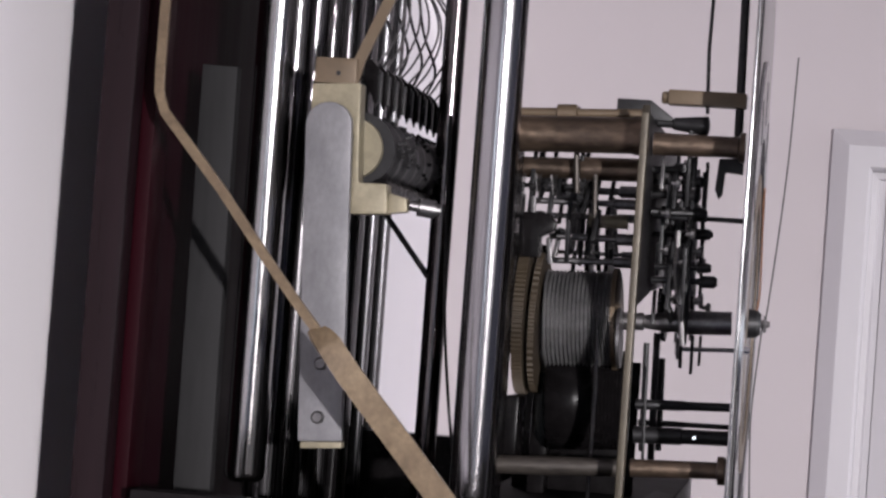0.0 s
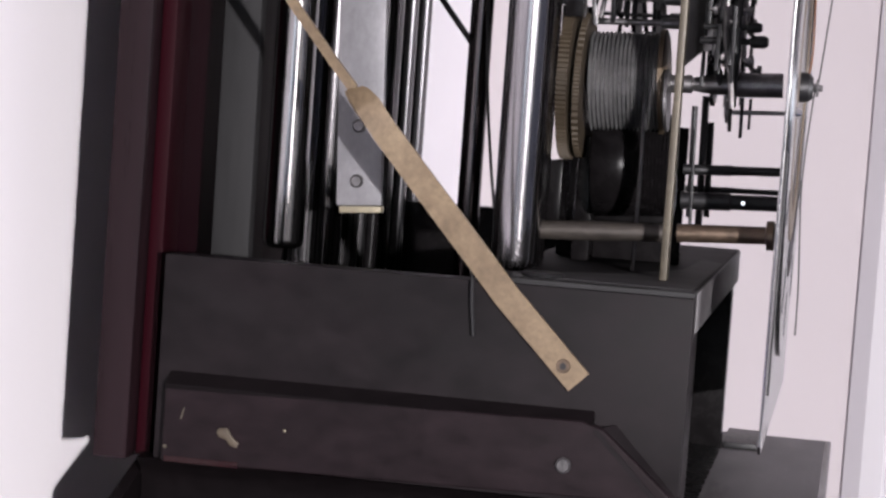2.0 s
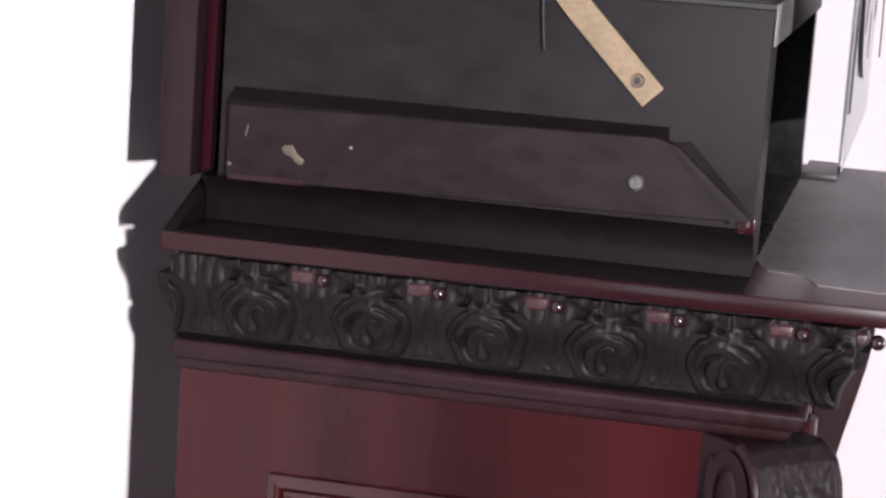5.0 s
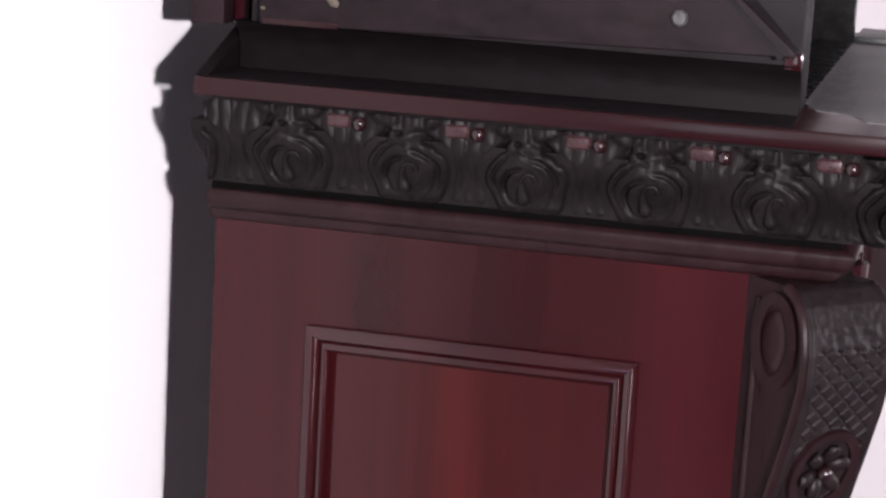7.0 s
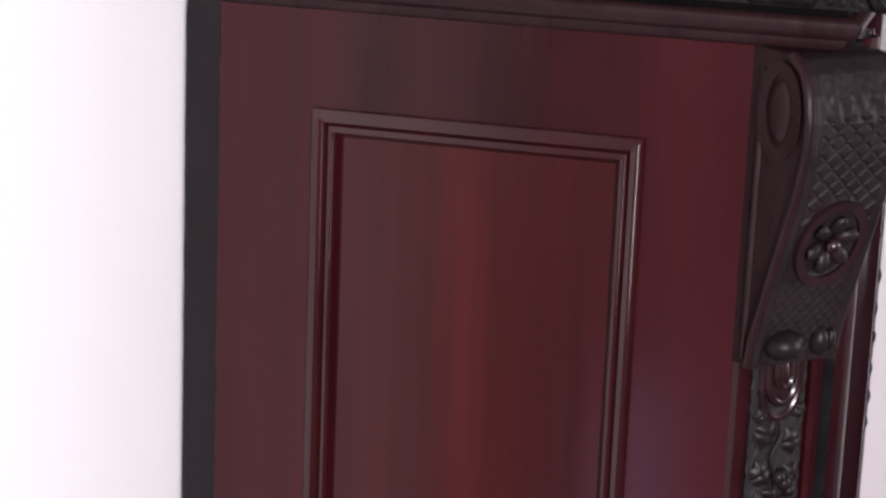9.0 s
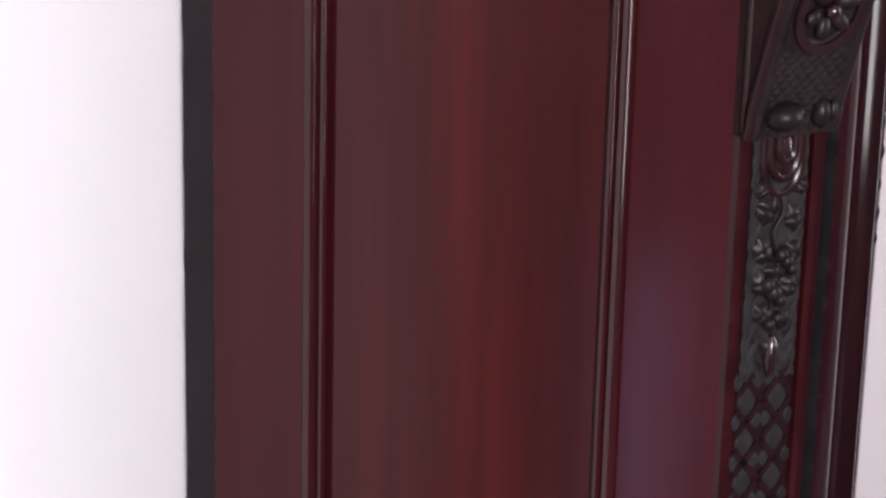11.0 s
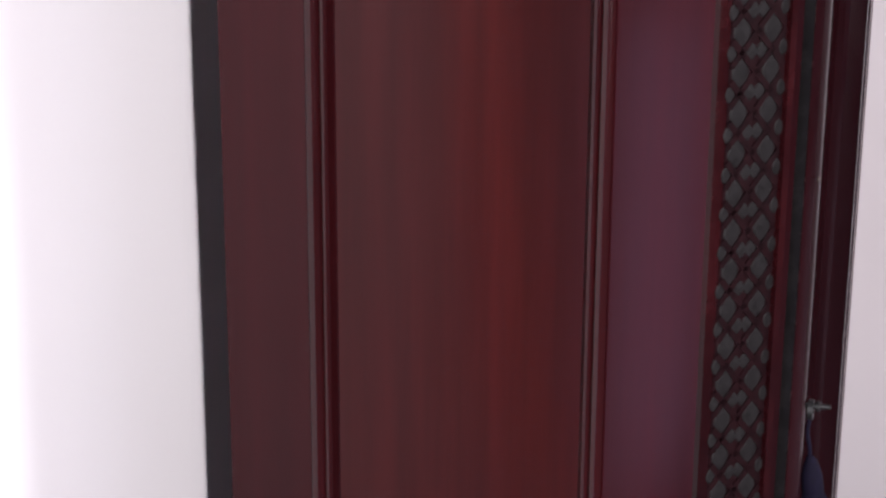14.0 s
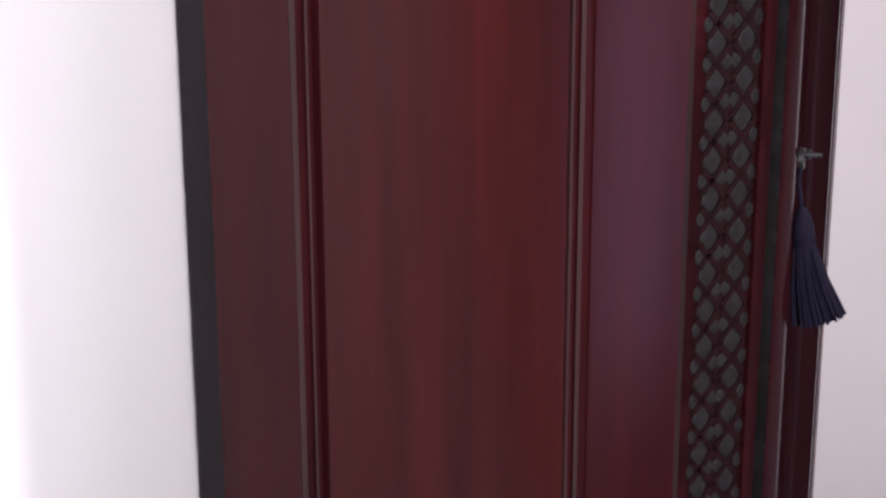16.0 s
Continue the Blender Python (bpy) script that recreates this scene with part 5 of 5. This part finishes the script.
def depth(z):
    zs, ds = [p[0] for p in PROFILE], [p[1] for p in PROFILE]
    return float(np.interp(z, zs, ds))


FLOWER_Z = 1.362


def corbel_relief(t, z):
    h = 0.0026 * bump(abs(t), 0.0272, 0.0022)
    inside = 1.0 if abs(t) < 0.0235 else 0.0
    r = math.hypot(t / 0.0205, (z - FLOWER_Z) / 0.0235)
    if 1.374 < z < 1.434 and r > 1.12:
        a, b = (t + z * 1.15) / 0.0118, (t - z * 1.15) / 0.0118
        g = min(abs(a - round(a)), abs(b - round(b)))
        h -= inside * 0.0015 * math.exp(-(g / 0.075) ** 2)
    if z < 1.338 and r > 1.12:
        a, b = (t + z * 1.0) / 0.0075, (t - z * 1.0) / 0.0075
        g = min(abs(a - round(a)), abs(b - round(b)))
        h -= inside * 0.0007 * math.exp(-(g / 0.15) ** 2)
    if z >= 1.430:
        k = (z - 1.430) / 0.035
        h += inside * (0.0009 * (0.5 + 0.5 * math.cos((t + 0.8 * (z - 1.43)) * 430 + 2.2 * math.sin(t * 140))) * (0.4 + 0.6 * k) + 0.0006 * noise.noise(Vector((t * 260, z * 260, 3))))
    h += 0.0026 * bump(r, 1.0, 0.10)
    if r < 0.9:
        h -= 0.0014 * (1 - r / 0.9)
    return h


corb = part("corbel", sheet(lambda a, b: canted(-CW + 2 * CW * a, depth(1.286 + 0.1795 * b) + corbel_relief(-CW + 2 * CW * a, 1.286 + 0.1795 * b), 1.286 + 0.1795 * b), 110, 260), CORBEL, case, "scrolled corbel with lattice and flower carving", smooth=80)
own = bmesh.new()
for t in (-CW, CW):
    vs = [own.verts.new(canted(t, depth(z) + 0.0002, z)) for z, _ in PROFILE] + [own.verts.new(canted(t, -0.010, PROFILE[-1][0])), own.verts.new(canted(t, -0.010, PROFILE[0][0]))]
    own.faces.new(vs)
z0, z1 = PROFILE[0], PROFILE[-1]
for (z, d) in (z0, z1):
    own.faces.new([own.verts.new(canted(t, dd, z)) for t, dd in ((-CW, d), (CW, d), (CW, -0.01), (-CW, -0.01))])
part("cheek", own, CHEEK, corb, smooth=0)
# side border and scroll eye
edge = [canted(-CW - 0.0004, depth(z) - 0.0025, z) for z in [1.287 + 0.178 * k / 40 for k in range(41)]]
part("side_rim", sweep(edge, 0.0031, 10), CHEEK, corb, "polished rounded rim")
part("side_bead", sweep([canted(-CW - 0.0002, 0.004, 1.290), canted(-CW - 0.0002, 0.0045, 1.38), canted(-CW - 0.0002, 0.0050, 1.455)], 0.0018, 8), CHEEK, corb)
CE = canted(-CW, 0.0205, 1.4340)


def on_side(d, z, out):
    return CE + NX * d + Vector((0, 0, z)) - TX * out


ring_pts = [on_side(0.0150 * math.cos(a), 0.0235 * math.sin(a), 0.0008) for a in (2 * math.pi * k / 40 for k in range(41))]
part("scroll_ring", sweep(ring_pts, 0, flat=(0.0036, 0.0011), side=[(p - CE).normalized() for p in ring_pts]), CHEEK, corb, smooth=50)
own = bmesh.new()
prev = None
for s, o in ((0.0, 0.0022), (0.55, 0.0021), (0.78, 0.0016), (0.88, 0.0002)):
    rg = [own.verts.new(on_side(0.0112 * max(s, 0.02) * math.cos(a), 0.0195 * max(s, 0.02) * math.sin(a), o)) for a in (2 * math.pi * k / 32 for k in range(32))]
    if prev:
        for k in range(32):
            own.faces.new((prev[k], prev[(k + 1) % 32], rg[(k + 1) % 32], rg[k]))
    else:
        own.faces.new(rg)
    prev = rg
part("scroll_eye", own, CHEEK, corb, smooth=60)
# flower in the medallion
FD = depth(FLOWER_Z)
slope = math.atan2(depth(FLOWER_Z + 0.01) - depth(FLOWER_Z - 0.01), 0.02)
TILT = Vector((0, 0, 1)) * math.cos(slope) + NX * math.sin(slope)
OUT = NX * math.cos(slope) - Vector((0, 0, 1)) * math.sin(slope)
BASIS = Matrix((TX, TILT, OUT)).transposed().to_4x4()
FC = canted(0, FD - 0.0006, FLOWER_Z)
rim = [FC + TX * 0.0205 * math.cos(a) + TILT * 0.0245 * math.sin(a) + OUT * 0.0022 for a in (2 * math.pi * k / 48 for k in range(49))]
part("medallion_rim", sweep(rim, 0, flat=(0.0028, 0.0018), side=[(p - FC).normalized() for p in rim]), CHEEK, corb, "dull red oval rim")
for k in range(6):
    a = 2 * math.pi * k / 6 + 0.35
    c = FC + TX * 0.0098 * math.cos(a) + TILT * 0.0112 * math.sin(a) + OUT * 0.0024
    turn = BASIS @ Matrix.Rotation(a, 4, "Z") @ Matrix.Rotation(-0.35, 4, "Y")
    p = blob(c, 0.0074, 0.0048, 0.0032, None, 12, turn)
    blob(c + TX * 0.004 * math.cos(a) + TILT * 0.004 * math.sin(a) + OUT * 0.0008, 0.0024, 0.0044, 0.0022, p, 10, turn)
    part("petal", p, GARLAND, corb)
part("flower_centre", blob(FC + OUT * 0.0042, 0.0048, 0.0048, 0.0046, None, 14), MAHOGANY_DARK, corb)
# little volutes at the foot
for t, r in ((-0.0110, 0.0122), (0.0150, 0.0064)):
    p = blob(canted(t, 0.0135, 1.2990), r, r, 0.0090, None, 18)
    blob(canted(t + 0.005, 0.0180, 1.3005), r * 0.45, r * 0.45, 0.0062, p, 12)
    part("volute", p, GARLAND, corb)

for o in (corb, *corb.children):
    twin = o.copy()
    scene.collection.objects.link(twin)
    twin.parent = case
    twin.matrix_basis = Matrix.Diagonal((1, -1, 1, 1))
    ORIGIN[twin] = ORIGIN[case]

# pendant husks, flowers and leaves down the canted face
for r, dz, d in ((0.0132, 0.0, 0.0010), (0.0098, 0.0045, 0.0030), (0.0055, 0.0080, 0.0050)):
    pts = [canted(r * math.cos(a), d, 1.2700 + dz + (r * 1.5 * math.sin(a))) for a in (math.pi + math.pi * k / 16 for k in range(17))]
    pts = [canted(-r, d, 1.2880)] + pts + [canted(r, d, 1.2880)]
    part("husk", sweep(pts, 0.0027, 10), MAHOGANY_DARK, case, "polished pendant husk")
part("husk_body", blob(canted(0, -0.0035, 1.2730), 0.0104, 0.0104, 0.0190, None, 20, None), MAHOGANY_DARK, case, "polished dark husk")
stem = curve([canted(0.001, 0.0015, 1.2500), canted(0.0025, 0.0025, 1.2400), canted(-0.003, 0.0020, 1.2280), canted(0.001, 0.0025, 1.2100), canted(-0.002, 0.002, 1.190), canted(0.001, 0.002, 1.165), canted(0.0, 0.002, 1.141)], 6)
part("stem", sweep(stem, 0.0020, 8), CARVED, case)


def carved_leaf(t, z, a, ln, w):
    """A lobed leaf lying on the canted face, pointing along angle a."""
    turn = Matrix((TX, Vector((0, 0, 1)), NX)).transposed().to_4x4() @ Matrix.Rotation(a, 4, "Z")

    def place(u, v):
        s = v
        half = w * math.sin(math.pi * min(1, 0.08 + s * 0.92)) ** 0.7 * (1 + 0.14 * math.cos(s * 15))
        x = (u * 2 - 1) * half
        h = 0.0012 + 0.0042 * math.sin(math.pi * s) * (1 - 0.7 * (2 * u - 1) ** 2) - 0.0012 * bump(u, 0.5, 0.08)
        return canted(t, 0, z) + turn.to_3x3() @ Vector((s * ln, x, h))
    return sheet(place, 12, 16)


for t, z, a, ln, w in ((-0.001, 1.238, 2.7, 0.017, 0.0085), (0.003, 1.234, 0.3, 0.015, 0.0080), (-0.003, 1.222, 3.7, 0.016, 0.0085), (0.005, 1.220, -0.7, 0.015, 0.0075), (0.001, 1.212, 4.7, 0.014, 0.0080),
                       (-0.004, 1.200, 3.4, 0.013, 0.0080), (0.004, 1.197, -0.3, 0.014, 0.0075), (-0.003, 1.186, 4.1, 0.015, 0.0075), (0.002, 1.182, 5.2, 0.015, 0.0070), (0.0, 1.168, 4.5, 0.018, 0.0050),
                       (-0.009, 1.258, 3.9, 0.012, 0.0050), (0.010, 1.258, -0.8, 0.012, 0.0050)):
    part("garland_leaf", carved_leaf(t, z, a, ln, w), GARLAND, case, smooth=60)
for t, z, r in ((0.0060, 1.2110, 0.0048), (0.0100, 1.2060, 0.0040), (0.0020, 1.2150, 0.0046), (-0.0065, 1.1980, 0.0050), (-0.0020, 1.1930, 0.0056), (0.0030, 1.1880, 0.0042), (0.0020, 1.1770, 0.0040), (-0.0035, 1.1740, 0.0038)):
    part("berry", blob(canted(t, 0.0036, z), r, r, r * 1.1, None, 14), GARLAND, case)
part("bud", lathe(canted(0.0, 0.0030, 1.166), canted(-0.001, 0.0026, 1.141), [(0, 0.0020), (0.2, 0.0042), (0.6, 0.0046), (0.85, 0.0028), (1, 0.0006)], 14), MAHOGANY_DARK, case, "hanging carved bud")

# rough leafy ground behind the garland
def ground(a, b):
    t, z = -0.0205 + 0.0385 * a, 1.140 + 0.148 * b
    h = 0.0009 + 0.0011 * abs(noise.noise(Vector((t * 210, z * 120, 1)))) + 0.0009 * abs(math.sin(z * 260 + 8 * math.sin(t * 150)))
    return canted(t, h, z)


part("carved_ground", sheet(ground, 36, 120), DUSTY, case, "dull carved leaf ground", smooth=80)

# diaper of raised lozenges below the garland
part("diaper_ground", prism([tuple(canted(-0.0212, 0.0, 0).xy), tuple(canted(-0.0210, 0.0005, 0).xy), tuple(canted(0.0188, 0.0005, 0).xy), tuple(canted(0.0190, 0.0, 0).xy), tuple(canted(0.0, -0.0004, 0).xy)], "z", ZB + 0.001, 1.288), DIAPER, case, "dark dull carved ground", smooth=0)
PITCH = 0.0249


def lozenge(hw, hh, rise, notch=0.0):
    own = bmesh.new()
    ring0, ring1 = [], []
    n = 20
    for k in range(n):
        a = 2 * math.pi * k / n
        c, s = math.cos(a), math.sin(a)
        q = (abs(c) ** 1.6 + abs(s) ** 1.6) ** (-1 / 1.6)
        q *= 1 - notch * math.exp(-(((a - math.pi / 2 + math.pi) % (2 * math.pi) - math.pi) / 0.4) ** 2) - notch * math.exp(-(((a + math.pi / 2 + math.pi) % (2 * math.pi) - math.pi) / 0.4) ** 2)
        ring0.append(own.verts.new(canted(hw * q * c, 0.0003, hh * q * s)))
        ring1.append(own.verts.new(canted(hw * 0.76 * q * c, rise, hh * 0.76 * q * s)))
    for k in range(n):
        own.faces.new((ring0[k], ring0[(k + 1) % n], ring1[(k + 1) % n], ring1[k]))
    own.faces.new(ring1)
    return own


def moth(hw, hh, rise):
    """A small raised piece of two rounded wings, notched above and below."""
    own = bmesh.new()
    n, rings = 28, [[], []]
    for k in range(n):
        a = 2 * math.pi * k / n
        c, q = math.cos(a), 0.52 + 0.48 * abs(math.cos(a)) ** 0.7
        wing = 1 + 0.16 * math.cos(4 * a)
        rings[0].append(own.verts.new(canted(hw * q * wing * c, 0.0003, hh * 1.25 * q * math.sin(a) * (0.55 + 0.75 * abs(c)))))
        rings[1].append(own.verts.new(canted(hw * 0.70 * q * wing * c, rise, hh * 0.82 * q * math.sin(a) * (0.50 + 0.75 * abs(c)))))
    for k in range(n):
        own.faces.new((rings[0][k], rings[0][(k + 1) % n], rings[1][(k + 1) % n], rings[1][k]))
    own.faces.new(rings[1])
    return own


def crossed(pitch):
    """The dark red trellis bars of one step of the pattern."""
    own = bmesh.new()
    for way in (-1, 1):
        for up in (-1, 1):
            reach = 0.0178 if way < 0 else 0.0200
            sweep([canted(-0.0024 + way * reach * q, 0.0009, up * reach * q / 0.0108 * pitch / 2) for q in (0.0, 0.5, 1.0)], 0, bm=own, flat=(0.0019, 0.0006), side=tuple(TX))
    return own


big = part("lozenge", lozenge(0.0068, 0.0096, 0.0012), DUSTY, case, "dull grey raised lozenge", smooth=25)
small = part("lozenge", moth(0.0076, 0.0068, 0.0012), DUSTY, case, "dull grey two winged piece", smooth=25)
half = part("lozenge", lozenge(0.0036, 0.0058, 0.0009), DUSTY, case, "dull grey half lozenge", smooth=25)
bars = part("trellis_bar", crossed(PITCH), DIAPER, case, "dark red carved trellis", smooth=60)
for k in range(33):
    z = 1.1270 + PITCH - PITCH * k
    for t in (-0.0133, 0.0085):
        if k or t > 0:
            again(big, TX * t + Vector((0, 0, z)))
    if k:
        again(small, TX * -0.0024 + Vector((0, 0, z + PITCH / 2)))
        for t in (-0.0196, 0.0172):
            again(half, TX * t + Vector((0, 0, z - PITCH / 2)))
        again(bars, Vector((0, 0, z)))
for o, t, z in ((big, -0.0133, PITCH), (small, -0.0024, PITCH / 2 - PITCH * 33), (half, -0.0196, PITCH / 2), (bars, 0.0, PITCH)):
    o.matrix_basis = Matrix.Translation(TX * t + Vector((0, 0, 1.1270 + z)))

# carved sprig on the door frame beside the corner
for z, a, ln in ((1.330, -1.2, 0.022), (1.305, -1.9, 0.020), (1.280, -1.2, 0.020), (1.255, -1.9, 0.018), (1.232, -1.4, 0.020), (1.210, -1.8, 0.016)):
    own = carved_leaf(0, 0, a, ln, 0.0045)
    m = Matrix.Translation((0.3450, 0.4950, z - 0.105)) @ Matrix.Rotation(radians(45), 4, "Z") @ Matrix.Translation(-CORNER)
    bmesh.ops.transform(own, matrix=m, verts=own.verts)
    part("door_leaf_carving", own, CARVED, case, smooth=60)
part("nail", blob((0.3665, 0.0560, 1.0008), 0.0012, 0.0012, 0.0012, None, 8), PLATE_BRASS, case)

# ---------------------------------------------------------------- key with its tassel in the trunk door
key = thing("door_key", (0.365, 0.083, 0.8365), "small dark steel key standing in the trunk door", "key")
part("shank", lathe((0.3601, 0.083, 0.8362), (0.3810, 0.083, 0.8372), [(0, 0.0022), (0.55, 0.0022), (0.56, 0.0036), (0.66, 0.0036), (0.67, 0.0020), (1, 0.0014)], 12), BLACK_STEEL, key)
part("bow", annulus(0.3665, 0.3700, 0.083, 0.8340, 0.0035, 0.0068, 28), BLACK_STEEL, key)
tassel = thing("key_tassel", (0.375, 0.083, 0.722), "navy blue thread tassel hanging from the key", "tassel")
part("cord", sweep(curve([(0.3683, 0.083, 0.8330), (0.3672, 0.083, 0.8180), (0.3690, 0.083, 0.8080), (0.3705, 0.083, 0.7960)], 6), 0.0014, 8), TASSEL, tassel)
part("head", lathe((0.3700, 0.083, 0.8010), (0.3735, 0.083, 0.7730), [(0, 0.0022), (0.2, 0.0050), (0.5, 0.0072), (0.85, 0.0074), (0.9, 0.0066), (1, 0.0074)], 24), TASSEL, tassel, smooth=60)
own = bmesh.new()
for k in range(150):
    a = rng.uniform(0, 2 * math.pi)
    s = math.sqrt(rng.random())
    top = Vector((0.3735 + 0.0070 * s * math.cos(a), 0.083 + 0.0070 * s * math.sin(a), 0.7745))
    end = Vector((0.3850 + 0.0180 * s * math.cos(a), 0.083 + 0.0160 * s * math.sin(a), 0.7245 - 0.0035 * (1 - s) + 0.0052 * s * math.cos(a) + rng.uniform(-0.0008, 0.0008)))
    midp = top.lerp(end, 0.5) + Vector((-0.001, 0, -0.001))
    sweep([top, midp, end], 0.0011, 5, own)
tagged(part("skirt", own, TASSEL, tassel, "spread threads", smooth=60), kind="stuff")

# ---------------------------------------------------------------- wear on the seat box
part("glue_patch", prism([(0.0460, 1.6005), (0.0475, 1.6030), (0.0530, 1.6035), (0.0555, 1.5990), (0.0604, 1.5950), (0.0590, 1.5920), (0.0550, 1.5930), (0.0520, 1.5965), (0.0480, 1.5975)], "y", BY - 0.0122, BY - 0.0100, 0.0005), WHEEL_BRASS, seat, "chipped pale glue patch")
own = lathe((0.2549, BY - 0.0100, 1.6015), (0.2549, BY - 0.0135, 1.6015), [(0, 0.0046), (0.6, 0.0046), (1, 0.0034)], 16)
box(0.2543, 0.2555, BY - 0.0140, BY - 0.0133, 1.5980, 1.6050, bm=own)
part("screw", own, WORN_STEEL, seat, "worn slotted screw")
part("fleck", blob((0.0875, BY - 0.0102, 1.6050), 0.0009, 0.0006, 0.0009, None, 8), BRASS_PALE, seat)
part("scratch", prism([(0.0225, 1.6060), (0.0245, 1.6130), (0.0251, 1.6128), (0.0236, 1.6058)], "y", BY - 0.0104, BY - 0.0099), PLATE_BRASS, seat, "short pale scratch", smooth=0)
part("nail", blob((0.0140, BY - 0.0095, 1.5885), 0.0018, 0.0014, 0.0014, None, 8), PLATE_BRASS, seat)
hook = thing("wire_hook", (0.194, 0.018, SZ), "thin black wire hooked over the edge", "wire")
part("wire", sweep(curve([(0.1870, 0.060, SZ + 0.0010), (0.1905, 0.026, SZ + 0.0016), (0.1925, 0.0185, SZ - 0.002), (0.1935, 0.0180, 1.690), (0.1955, 0.0185, 1.671)], 6), 0.0011, 8), BLACK_STEEL, hook)
bracket = thing("back_bracket", (0.335, 0.535, 1.5512), "flat black bracket lying on the slab", "bracket")
part("plate", box(0.3215, 0.3480, 0.480, 0.562, 1.5513, 1.5560, 0.001), BLACK_STEEL, bracket)
